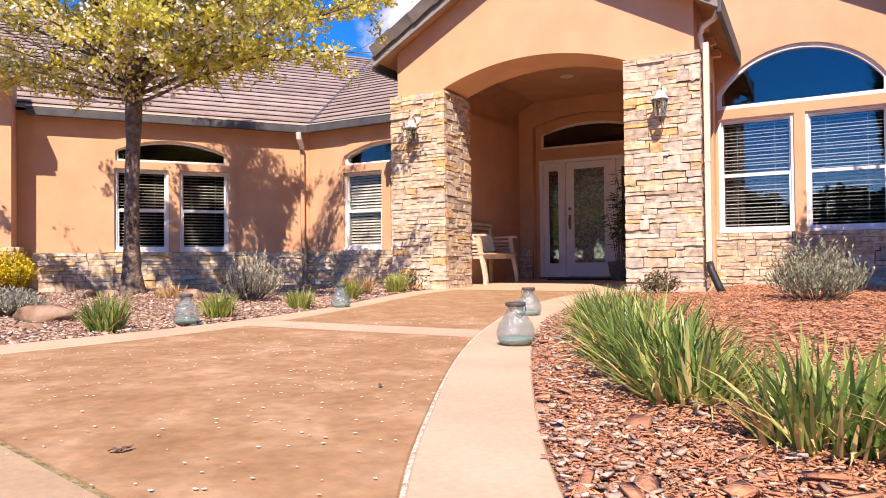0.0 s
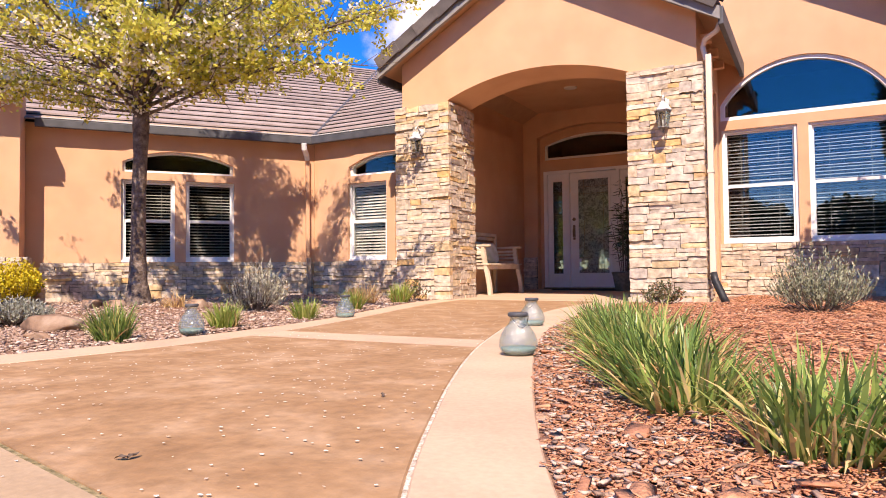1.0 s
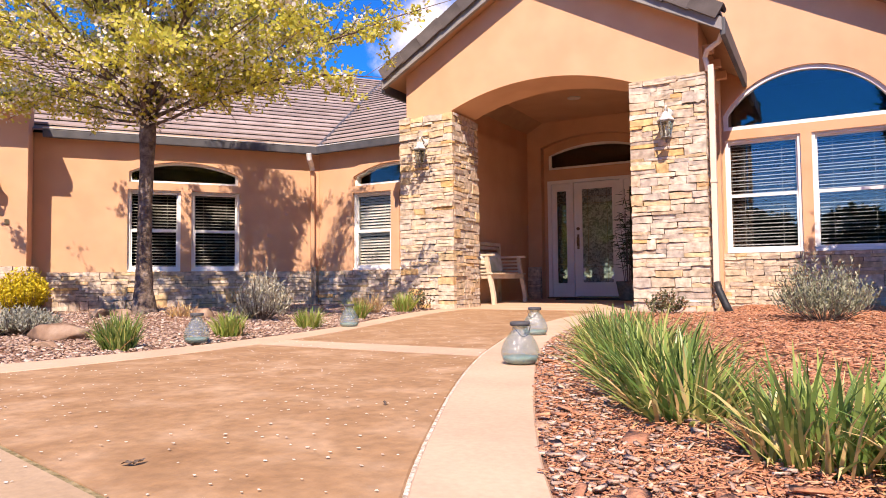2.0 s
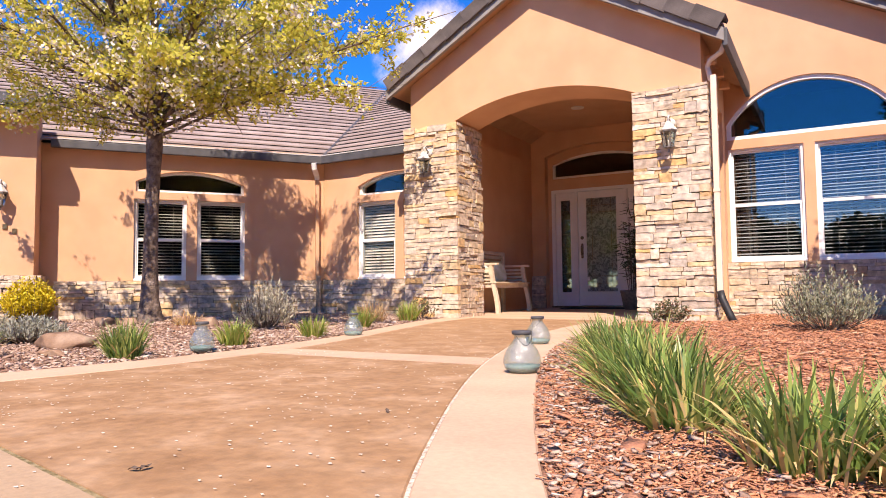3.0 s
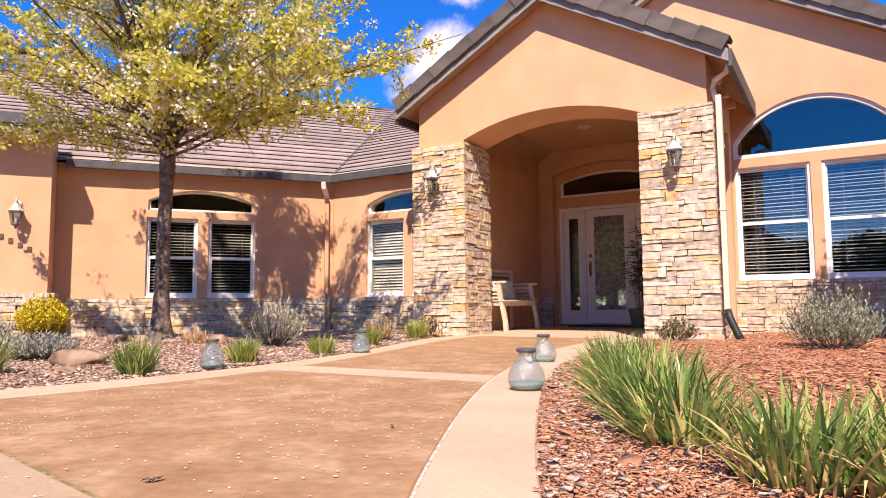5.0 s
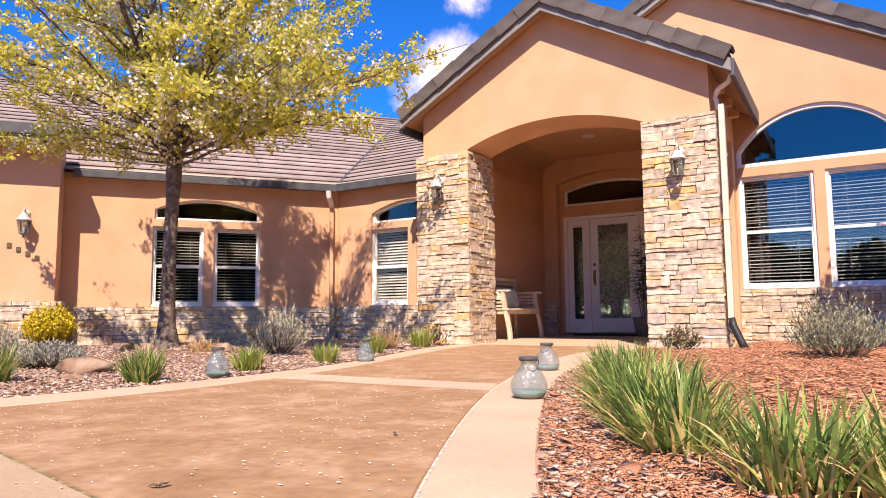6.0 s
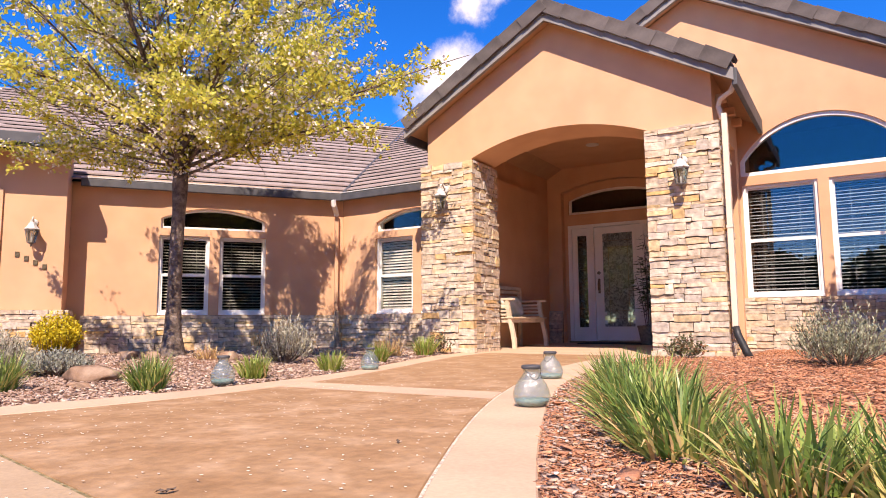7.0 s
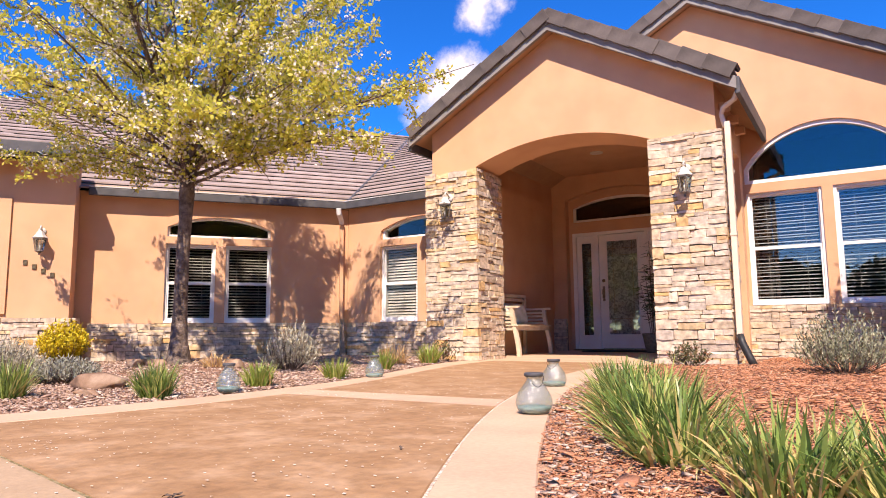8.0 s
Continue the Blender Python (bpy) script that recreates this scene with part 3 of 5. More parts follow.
STEP, PITCH = 0.30, 0.5
RUN = STEP / math.hypot(1, PITCH)
wing_spans, side_spans, back_spans = [], [], []
for i in range(24):
    d0, d1 = -0.14 + i * RUN, -0.14 + (i + 1) * RUN
    wing_spans.append((d0, -6.4, 1.19 + 0.497 * d0, -6.4, 1.19 + 0.497 * d1))
    side_spans.append((d0, -2.51 - 0.497 * d0, -0.40, -2.51 - 0.497 * d1, -0.40))
slope("roof_wing", WING, wing_spans, 2.42, PITCH, STEP, "grey-brown flat concrete tile roof of the wing")
slope("roof_side", pose(0, Y_SIDE, 0), side_spans, 2.42, PITCH, STEP, "grey-brown flat concrete tile roof beside the porch")
slope("roof_wing_back", WING @ pose(-1.3, 10.2, 0, 0, 0, 180), [(-0.2 + i * RUN, -5.5, 5.1, -5.5, 5.1) for i in range(19)], 2.40, PITCH, STEP, "grey-brown tile roof at the back of the wing")


def gable_roof(tag, xc, z_under, half_l, half_r, y0, y1, pitch, cap):
    """Both slopes of a gable roof, whose ridge runs along y, with its rake boards and rake tiles."""
    c = math.hypot(1, pitch)
    for side, half in ((1, half_r), (-1, half_l)):
        # courses from the eave up to the ridge
        m = Matrix(((0, -side, 0, xc + side * half), (side, 0, 0, 0), (0, 0, 1, 0), (0, 0, 0, 1)))
        n = int(half * c / STEP)
        st = half * c / n
        lo, hi = (y0, y1) if side == 1 else (-y1, -y0)
        slope("roof_" + tag + ("_east" if side == 1 else "_west"), m, [(i * st / c, lo, hi, lo, hi) for i in range(n)],
              z_under - pitch * half + 0.09, pitch, st, "grey-brown flat concrete tile slope of the gable roof")
        # deck under the tiles
        vs = []
        for x, z in ((xc, z_under), (xc + side * half, z_under - pitch * half)):
            for y in (y0 + 0.02, y1):
                vs += [(x, y, z), (x, y, z + 0.06)]
        me = mesh_of("roof_deck", vs, [(0, 2, 6, 4), (1, 5, 7, 3), (0, 4, 5, 1), (2, 3, 7, 6), (4, 6, 7, 5), (0, 1, 3, 2)])
        tagged(part("soffit_" + tag, me, SOFFIT), "brown painted boarding under the roof", "soffit", kind="structure")
        # rake board
        vs = []
        for x, z in ((xc, z_under), (xc + side * (half + 0.02), z_under - pitch * (half + 0.02))):
            vs += [(x, y0 - 0.03, z - 0.055), (x, y0 + 0.02, z - 0.055), (x, y0 + 0.02, z + 0.075), (x, y0 - 0.03, z + 0.075)]
        me = mesh_of("rake_board", vs, [(0, 1, 2, 3), (7, 6, 5, 4), (0, 4, 5, 1), (1, 5, 6, 2), (2, 6, 7, 3), (3, 7, 4, 0)])
        tagged(part("rake_board_" + tag, me, RAKE), "weathered grey rake board along the gable", "trim", kind="structure")
        # rake tiles, each overlapping the one below it
        caps = thing("rake_tiles_" + tag, pose(0, 0, 0), "dark grey concrete rake tiles along the gable edge", "roof", kind="structure")
        cnt = int(half * c / cap)
        ln = half * c / cnt
        ang = math.degrees(math.atan(pitch))
        me = finish(rake_tile(ln), "rake_tile")
        me.materials.append(RIDGE)
        for i in range(cnt):
            dist = (i + 0.5) * ln
            x, z = xc + side * dist / c, z_under - pitch * dist / c
            mm = pose(x, y0 - 0.02, z + 0.115, 0, side * ang, 0)
            if side == -1:
                mm = mm @ Matrix.Diagonal((-1, 1, 1, 1))
            part("rake_tile", me, None, caps, m=mm @ pose(0, random.uniform(-0.006, 0.006), 0, 0, 2.6 + random.uniform(-0.6, 0.6), 0))
        # eave board with gutter
        xe = xc + side * half
        ze = z_under - pitch * half
        me = finish(box(min(xe, xe + side * 0.05), max(xe, xe + side * 0.05), y0, y1, ze - 0.11, ze + 0.07, 0.008), "gutter")
        tagged(part("gutter_" + tag, me, FASCIA), "dark grey eave gutter of the gable roof", "gutter", kind="structure")
    bm = bmesh.new()
    tube(bm, [(xc, y0 - 0.05, z_under + 0.10), (xc, y1, z_under + 0.10)], [0.10, 0.10], 10)
    tagged(part("ridge_" + tag, bm, RIDGE), "grey concrete ridge tiles", "roof", kind="structure")


def rake_tile(ln):
    """An L-shaped tile over the gable's edge."""
    bm = bmesh.new()
    add_box(bm, -ln / 2 - 0.02, ln / 2 + 0.012, -0.035, 0.16, 0.05, 0.088, 0.006)
    add_box(bm, -ln / 2 - 0.02, ln / 2 + 0.012, -0.05, -0.02, -0.075, 0.086, 0.006)
    return bm


gable_roof("porch", 1.42, 3.95, 1.98, 2.0, -4.37, 0.6, 0.56, 0.285)
gable_roof("main", 2.64, 4.77, 3.9, 4.5, -2.455, 6.3, 0.56, 0.285)
JR = JUT
jut_spans = [(-0.38 + i * RUN, -3.9, 0.03 - 0.8 * i * RUN, -3.9, 0.03 - 0.8 * (i + 1) * RUN) for i in range(15)]
slope("roof_jut", JR, jut_spans, 2.76, PITCH, STEP, "grey-brown tile roof of the jutting wing")
tagged(part("soffit_jut", box(-3.8, 0.02, -0.36, 0.0, 2.70, 2.73), SOFFIT, m=JUT), "brown boarded eave soffit", "soffit", kind="structure")
tagged(part("fascia_jut", box(-3.9, 0.04, -0.40, -0.36, 2.66, 2.80, 0.006), FASCIA, m=JUT), "dark grey eave board", "trim", kind="structure")
tagged(part("fascia_jut_side", box(0.015, 0.04, -0.36, 0.42, 2.66, 2.80, 0.006), FASCIA, m=JUT), "dark grey eave board", "trim", kind="structure")
# eaves of wing and side
k = 0.12
tagged(part("gutter_wing", box(-2.50, 1.19 - 0.497 * k, -k - 0.06, -k, 2.275, 2.385, 0.012), FASCIA, m=WING), "grey metal eave gutter", "gutter", kind="structure")
tagged(part("gutter_side", box(-2.51 + 0.497 * k, -0.36, -k - 0.06, -k, 2.279, 2.389, 0.012), FASCIA, m=pose(0, Y_SIDE, 0)), "grey metal eave gutter", "gutter", kind="structure")
tagged(part("soffit_wing", box(-2.48, 1.19, -k, 0.0, 2.33, 2.36), SOFFIT, m=WING), "brown boarded eave soffit", "soffit", kind="structure")
tagged(part("soffit_side", box(-2.51, -0.36, -k, 0.0, 2.334, 2.364), SOFFIT, m=pose(0, Y_SIDE, 0)), "brown boarded eave soffit", "soffit", kind="structure")
# pale drip edges along the gutters, and the dark metal of the valley
tagged(part("drip_edge_wing", box(-2.50, 1.19 - 0.497 * k - 0.03, -k - 0.066, -k - 0.01, 2.387, 2.403, 0.003), PALE_TRIM, m=WING), "pale metal drip edge above the gutter", "trim", kind="structure")
tagged(part("drip_edge_side", box(-2.51 + 0.497 * k + 0.03, -0.36, -k - 0.066, -k - 0.01, 2.391, 2.407, 0.003), PALE_TRIM, m=pose(0, Y_SIDE, 0)), "pale metal drip edge above the gutter", "trim", kind="structure")
bm = bmesh.new()
tube(bm, [(-2.51 - 0.497 * q, Y_SIDE + q, 2.42 + PITCH * q + 0.022) for q in (-0.15, 2.0, 4.0, 6.2)], [0.028] * 4, 6)
tagged(part("roof_valley", bm, FASCIA), "dark metal valley between two tiled slopes", "roof", kind="structure")
# porch eave: lookout brackets under the east eave
for i, y in enumerate((-3.95, -3.4, -2.9)):
    tagged(part("eave_bracket", box(3.19, 3.30, y, y + 0.09, 2.70, 2.79, 0.008), STUCCO), "stucco-coloured wooden eave bracket", "bracket", "eave brackets", "structure")

# ---- ground ----
tagged(part("ground", box(-400, 400, -400, 400, -0.5, -0.075), SOIL), "dark soil ground", "ground", kind="structure")
R_IN = [(-13.0, 5.9), (-11.6, 4.42), (-10.39, 3.60), (-9.73, 3.285), (-9.14, 3.03), (-8.40, 2.745), (-7.6, 2.49), (-6.85, 2.29), (-6.0, 2.16), (-5.0, 2.12), (-4.2, 2.16)]
R_OUT = [(-13.0, 6.3), (-11.6, 4.75), (-10.27, 3.838), (-9.67, 3.56), (-9.08, 3.32), (-8.29, 3.02), (-7.78, 2.86), (-6.83, 2.63), (-5.6, 2.50), (-4.2, 2.49)]
L_OUT = [(-13.0, -0.6), (-11.0, 0.40), (-9.6, 0.78), (-8.9, 0.89), (-8.0, 0.87), (-7.1, 0.76), (-5.8, 0.44), (-4.9, 0.24), (-4.2, 0.20)]
L_IN = [(-13.0, -0.2), (-11.0, 0.76), (-9.8, 1.11), (-8.9, 1.22), (-8.25, 1.19), (-7.25, 1.03), (-6.0, 0.75), (-4.9, 0.55), (-4.2, 0.52)]


def walk_height(y):
    t = max(0.0, min(1.0, (y + 8.0) / 3.8))
    return GROUND + (0.0 - GROUND) * t * t * (3 - 2 * t)


def strip(name, left, right, y0, y1, z0, z1_base, mat, label, category="pavement", n=70, skew0=0.0, skew1=0.0):
    """A slab between two curves."""
    bm = bmesh.new()
    rows = []
    for i in range(n + 1):
        y = y0 + (y1 - y0) * i / n
        k = skew0 + (skew1 - skew0) * i / n
        ends = []
        for edge in (left, right):
            ye = y
            for _ in range(3):
                xe = edge(ye) if callable(edge) else smooth_line(edge, ye)
                ye = y + k * (xe - 2.63)
            ends += [xe, ye]
        a, ya, b, yb = ends
        z1 = z1_base + walk_height(y) - GROUND
        rows.append([bm.verts.new(q) for q in ((a, ya, z0), (b, yb, z0), (b, yb, z1 - 0.006), (b - 0.006, yb, z1), (a + 0.006, ya, z1), (a, ya, z1 - 0.006))])
    for p, q in zip(rows, rows[1:]):
        for j in range(6):
            bm.faces.new((p[j], p[(j + 1) % 6], q[(j + 1) % 6], q[j]))
    bm.faces.new(rows[0])
    bm.faces.new(rows[-1][::-1])
    return tagged(part(name, bm, mat), label, category, kind="structure")


G = GROUND
strip("border_east", lambda y: smooth_line(R_IN, y) + 0.008, R_OUT, -13, -4.2, G - 0.12, G, BORDER, "smooth tan concrete border along the walk")
strip("border_west", L_OUT, lambda y: smooth_line(L_IN, y) - 0.008, -13, -4.2, G - 0.12, G, BORDER, "smooth tan concrete border along the walk")
strip("walk_near", L_IN, R_IN, -10.485, -8.33, G - 0.12, G - 0.002, CONCRETE, "brown stained concrete walk with fallen petals", skew0=-0.21)
strip("walk_band", L_IN, R_IN, -8.325, -8.02, G - 0.12, G, BORDER, "tan concrete band across the walk")
strip("walk_far", L_IN, R_IN, -8.015, -4.205, G - 0.12, G - 0.002, CONCRETE, "brown stained concrete walk")
strip("walk_apron", L_IN, R_IN, -13.0, -10.505, G - 0.12, G, APRON, "tan concrete apron", skew1=-0.21)
strip("joint_apron", L_IN, R_IN, -10.508, -10.482, G - 0.12, G - 0.006, MOSS, "mossy joint across the walk", n=2, skew0=-0.21, skew1=-0.21)
strip("joint_east", lambda y: smooth_line(R_IN, y) - 0.006, lambda y: smooth_line(R_IN, y) + 0.014, -13, -4.2, G - 0.12, G - 0.004, JOINT, "pebbly joint along the walk")
tagged(part("porch_floor", box(-0.24, 2.96, -4.2, -0.0, G - 0.12, 0.0, 0.004), BORDER), "tan concrete porch floor", "floor", kind="structure")
tagged(part("driveway", box(-30, 30, -60, -13.0, G - 0.14, G - 0.02), CONCRETE), "brown concrete driveway", "pavement", kind="structure")

# ---- stone facing ----
def stone_mesh(seed):
    rnd = random.Random(seed)
    ring = []
    for x, z in ((-0.5, -0.5), (-0.15, -0.5), (0.2, -0.5), (0.5, -0.5), (0.5, 0.5), (0.15, 0.5), (-0.2, 0.5), (-0.5, 0.5)):
        ring.append((x + rnd.uniform(-0.03, 0.012) * (1 if x > 0 else -1), z + rnd.uniform(-0.13, 0.045) * (1 if z > 0 else -1)))
    tilt, lean = rnd.uniform(-0.08, 0.08), rnd.uniform(-0.07, 0.07)
    vs = [(x, 0.5, z) for x, z in ring] + [(x, -0.44 + tilt * x + lean * z, z) for x, z in ring]
    vs += [(x * 0.992, -0.5 + tilt * x + lean * z + rnd.uniform(-0.05, 0.05), z * 0.98) for x, z in ring]
    fs = [tuple(range(16, 24))]
    for a in (0, 8):
        for i in range(8):
            j = (i + 1) % 8
            fs.append((a + i, a + j, a + 8 + j, a + 8 + i))
    bm = bmesh.new()
    bv = [bm.verts.new(v) for v in vs]
    for f in fs:
        bm.faces.new([bv[i] for i in f])
    me = finish(bm, "stone")
    me.materials.append(LEDGE)
    return me


STONES = [stone_mesh(s) for s in range(40)]


def ledge(parent, m, x0, x1, z0, z1, seed, lo=0.036, hi=0.085, depth=0.07, big=0.06, long=0.36):
    """Courses of split ledge stone over a face; m: its frame, x along it and y into it."""
    rnd = random.Random(seed)
    zs = [z0]
    while zs[-1] < z1 - 0.02:
        h = rnd.choice((rnd.uniform(lo, 0.045), rnd.uniform(lo, 0.06), rnd.uniform(lo, hi)))
        zs.append(z1 if z1 - zs[-1] - h < lo else zs[-1] + h)
    taken = []
    for i in range(len(zs) - 1):
        x = x0
        while x < x1 - 0.004:
            over = [t for t in taken if t[0] == i and t[1] <= x + 0.002 < t[2]]
            if over:
                x = over[0][2]
                continue
            stop = min([t[1] for t in taken if t[0] == i and t[1] > x] + [x1])
            h = zs[i + 1] - zs[i]
            w = rnd.uniform(0.08, long) if h > 0.05 else rnd.uniform(0.12, long * 1.2)
            if stop - x - w < 0.07:
                w = stop - x
            top = zs[i + 1]
            if rnd.random() < big and i + 2 < len(zs) and 0.07 < w < 0.26 and zs[i + 2] - zs[i] < 0.15:
                top = zs[i + 2]
                taken.append((i + 1, x, x + w))
            hh = top - zs[i]
            cuts = [(0.0, 1.0)]
            if hh > 0.062 and rnd.random() < 0.25:
                f = rnd.uniform(0.38, 0.62)
                cuts = [(0.0, f), (f, 1.0)]
            for lo_f, hi_f in cuts:
                proud = rnd.gauss(0, 0.006)
                sh = hh * (hi_f - lo_f)
                part("stone", STONES[rnd.randrange(len(STONES))], None, parent,
                     m=m @ pose(x + w / 2, -depth / 2 + 0.015 - proud, zs[i] + hh * (lo_f + hi_f) / 2, rnd.uniform(-1.5, 1.5), rnd.gauss(0, 1.1), rnd.uniform(-1.0, 1.0))
                     @ Matrix.Diagonal((max(0.01, w - 0.001) * rnd.choice((1, -1)), depth, sh + 0.001, 1)))
            x += w


def stone_column(x0, x1, y0, y1, z1, seed, label):
    c = thing("stone_column", pose((x0 + x1) / 2, (y0 + y1) / 2, -0.06), label, "column", "porch columns")
    o = pose(-(x0 + x1) / 2, -(y0 + y1) / 2, 0.06)
    e = 0.06
    part("core", box(x0 + e, x1 - e, y0 + e, y1 - e, -0.06, z1 - 0.006), MORTAR, c, m=o)
    ledge(c, o @ pose(x0, y0 + e, 0), 0, x1 - x0, -0.05, z1, seed, big=0.34, long=0.30, hi=0.085, lo=0.03)
    ledge(c, o @ pose(x1 - e, y0 + 0.03, 0, 0, 0, 90), 0, y1 - y0 - 0.05, -0.05, z1, seed + 1, big=0.26, long=0.28, lo=0.03)
    ledge(c, o @ pose(x0 - 0.02, y0 + e - 0.03, 0), 0, x1 - x0 + 0.04, -0.05, 0.055, seed + 3, big=0.0, long=0.40, lo=0.05)
    ledge(c, o @ pose(x0 + e, y1 - 0.03, 0, 0, 0, -90), 0, y1 - y0 - 0.05, -0.05, z1, seed + 2, lo=0.05, hi=0.10)
    return c


stone_column(-0.42, 0.35, -4.25, -3.52, 2.40, 11, "square porch column faced with tan and ochre ledge stone")
stone_column(2.49, 3.25, -4.25, -3.52, 2.42, 23, "square porch column faced with cream and grey ledge stone")


def wainscot(name, m, x0, x1, z1, seed, label):
    w = thing(name, m, label, "wall", kind="structure")
    part("backing", box(x0, x1, -0.03, -0.004, -0.2, z1), MORTAR, w)
    ledge(w, pose(0, -0.03, 0), x0, x1, -0.06, z1, seed, big=0.32, long=0.32, hi=0.08, lo=0.03)
    return w


wainscot("wall_stone_wing", WING, -2.44, 1.15, 0.50, 31, "low ledge-stone wainscot along the wing wall")
wainscot("wall_stone_side", pose(0, Y_SIDE, 0), -2.46, -0.42, 0.50, 37, "low ledge-stone wainscot beside the porch")
wainscot("wall_stone_main", pose(0, Y_MAIN, 0), 2.97, 6.4, 0.64, 41, "low ledge-stone wainscot under the large window")
wainscot("wall_stone_jut", JUT, -2.6, 0.04, 0.57, 43, "low ledge-stone wainscot of the jutting wing")
wainscot("wall_stone_jut_side", JUT @ pose(0, 0, 0, 0, 0, 90), 0.0, 0.39, 0.57, 47, "low ledge-stone wainscot on the return wall")
wainscot("wall_stone_entry", pose(0, Y_DOOR, 0), -0.35, -0.11, 0.56, 53, "low ledge-stone wainscot beside the door")


# ---- wall lanterns ----
def lantern(m, label):
    """A hexagonal carriage lantern on a scrolled arm; the wall is at y = 0."""
    l = thing("wall_lantern", m, label, "lantern", "wall lanterns")
    bm = lathe([(0.045, 0), (0.05, 0.008), (0.042, 0.018), (0.02, 0.022)], 16)
    part("back_plate", bm, PALE_METAL, l, "", True, pose(0, 0, 0.24, 90, 0, 0))
    bm = bmesh.new()
    tube(bm, [(0, -0.01, 0.24), (0, -0.05, 0.265), (0, -0.09, 0.30), (0, -0.12, 0.285), (0, -0.125, 0.25)], [0.010, 0.010, 0.011, 0.010, 0.009])
    tube(bm, [(0, -0.015, 0.22), (0, -0.05, 0.20), (0, -0.07, 0.225), (0, -0.055, 0.245)], [0.008, 0.007, 0.006, 0.004])
    part("arm", bm, PALE_METAL, l, "", True)
    y = -0.125
    roof = part("roof", lathe([(0.088, 0.135), (0.092, 0.142), (0.082, 0.152), (0.062, 0.175), (0.045, 0.205), (0.030, 0.228), (0.012, 0.236)], 6), PALE_METAL, l, "weathered white metal roof", False, pose(0, y, 0))
    part("finial", lathe([(0.004, 0.0), (0.014, 0.01), (0.008, 0.025), (0.018, 0.035), (0.006, 0.05), (0.003, 0.075)], 12), PALE_METAL, roof, "", True, pose(0, 0, 0.225))
    part("rim", lathe([(0.080, 0.12), (0.084, 0.128), (0.080, 0.136)], 6), METAL, l, "", False, pose(0, y, 0))
    g = part("glass_body", lathe([(0.046, -0.03), (0.073, 0.12)], 6), LAMP_GLASS, l, "clear lantern glass", False, pose(0, y, 0))
    g.visible_shadow = False
    bar = bmesh.new()
    for i in range(6):
        a = 2 * math.pi * i / 6
        tube(bar, [(0.047 * math.cos(a), 0.047 * math.sin(a), -0.03), (0.075 * math.cos(a), 0.075 * math.sin(a), 0.122)], [0.005, 0.005], 5)
    part("cage", bar, METAL, g, "", False)
    part("candle", lathe([(0.012, -0.03), (0.012, 0.05), (0.006, 0.055), (0.010, 0.07), (0.003, 0.10)], 10), WHITE, l, "", True, pose(0, y, 0))
    part("base", lathe([(0.006, -0.085), (0.014, -0.072), (0.008, -0.06), (0.03, -0.045), (0.05, -0.036), (0.05, -0.028)], 12), METAL, l, "", True, pose(0, y, 0))
    return l


first = lantern(pose(-0.04, -4.245, 1.815), "weathered metal carriage lantern on the stone column")
copy_thing(first, pose(2.885, -4.245, 1.80))
tagged(copy_thing(first, JUT @ pose(-0.36, 0, 1.46)), "weathered metal carriage lantern on the stucco wall")

# house number: plain bars
for i in range(4):
    q = part("number_bar", box(-0.026, 0.026, -0.012, -0.002, -0.036, 0.036, 0.004), BRASS, m=JUT @ pose(-0.53 + i * 0.105, 0, 1.285 - i * 0.052))
    tagged(q, "small bronze house number bar on the stucco", "house number", "house number bars")

# recessed ceiling light
cl = thing("ceiling_light", pose(0.98, -1.5, 3.12), "round recessed white ceiling light of the porch", "ceiling light")
part("ring", lathe([(0.075, -0.002), (0.098, -0.01), (0.10, -0.003), (0.10, 0.0)], 28), LAMP_SHELL, cl, "", True)
part("baffle", lathe([(0.07, -0.004), (0.072, -0.003)], 28), LAMP_SHELL, cl)

# downspouts
dsp = thing("downspout", pose(3.30, -4.16, 0), "cream square downspout beside the stone column", "downspout")
part("pipe", box(-0.028, 0.028, -0.035, 0.035, 0.26, 2.50, 0.008), CREAM, dsp)
part("strap", box(-0.032, 0.032, -0.04, 0.04, 1.3, 1.33, 0.002), CREAM, dsp)
bm = bmesh.new()
tube(bm, [(-0.03, 0.04, 2.46), (-0.06, 0.04, 2.60), (-0.03, 0.0, 2.66), (0.09, -0.06, 2.71), (0.12, -0.07, 2.78)], [0.026] * 5, 8)
part("elbow", bm, CREAM, dsp, "cream elbow up to the gutter")
bm = bmesh.new()
tube(bm, [(0.0, -0.01, 0.30), (0.02, -0.03, 0.22), (0.09, -0.05, 0.06), (0.13, -0.06, -0.02)], [0.036, 0.038, 0.038, 0.038], 12)
part("hose", bm, BLACK, dsp, "black corrugated drain hose", True)
dsp = thing("downspout", WING @ pose(1.07, -0.06, 0), "stucco-coloured downspout in the wall corner", "downspout")
part("pipe", box(-0.028, 0.028, -0.03, 0.03, 0.50, 2.06, 0.008), STUCCO, dsp)
bm = bmesh.new()
tube(bm, [(0.0, 0.0, 2.05), (-0.02, -0.03, 2.12), (-0.08, -0.16, 2.19), (-0.09, -0.18, 2.27)], [0.038, 0.04, 0.04, 0.038], 8)
part("elbow", bm, WHITE, dsp, "pale downspout elbow under the gutter")
part("foot", box(-0.032, 0.032, -0.11, -0.045, -0.02, 0.56, 0.006), POST_WOOD, dsp)


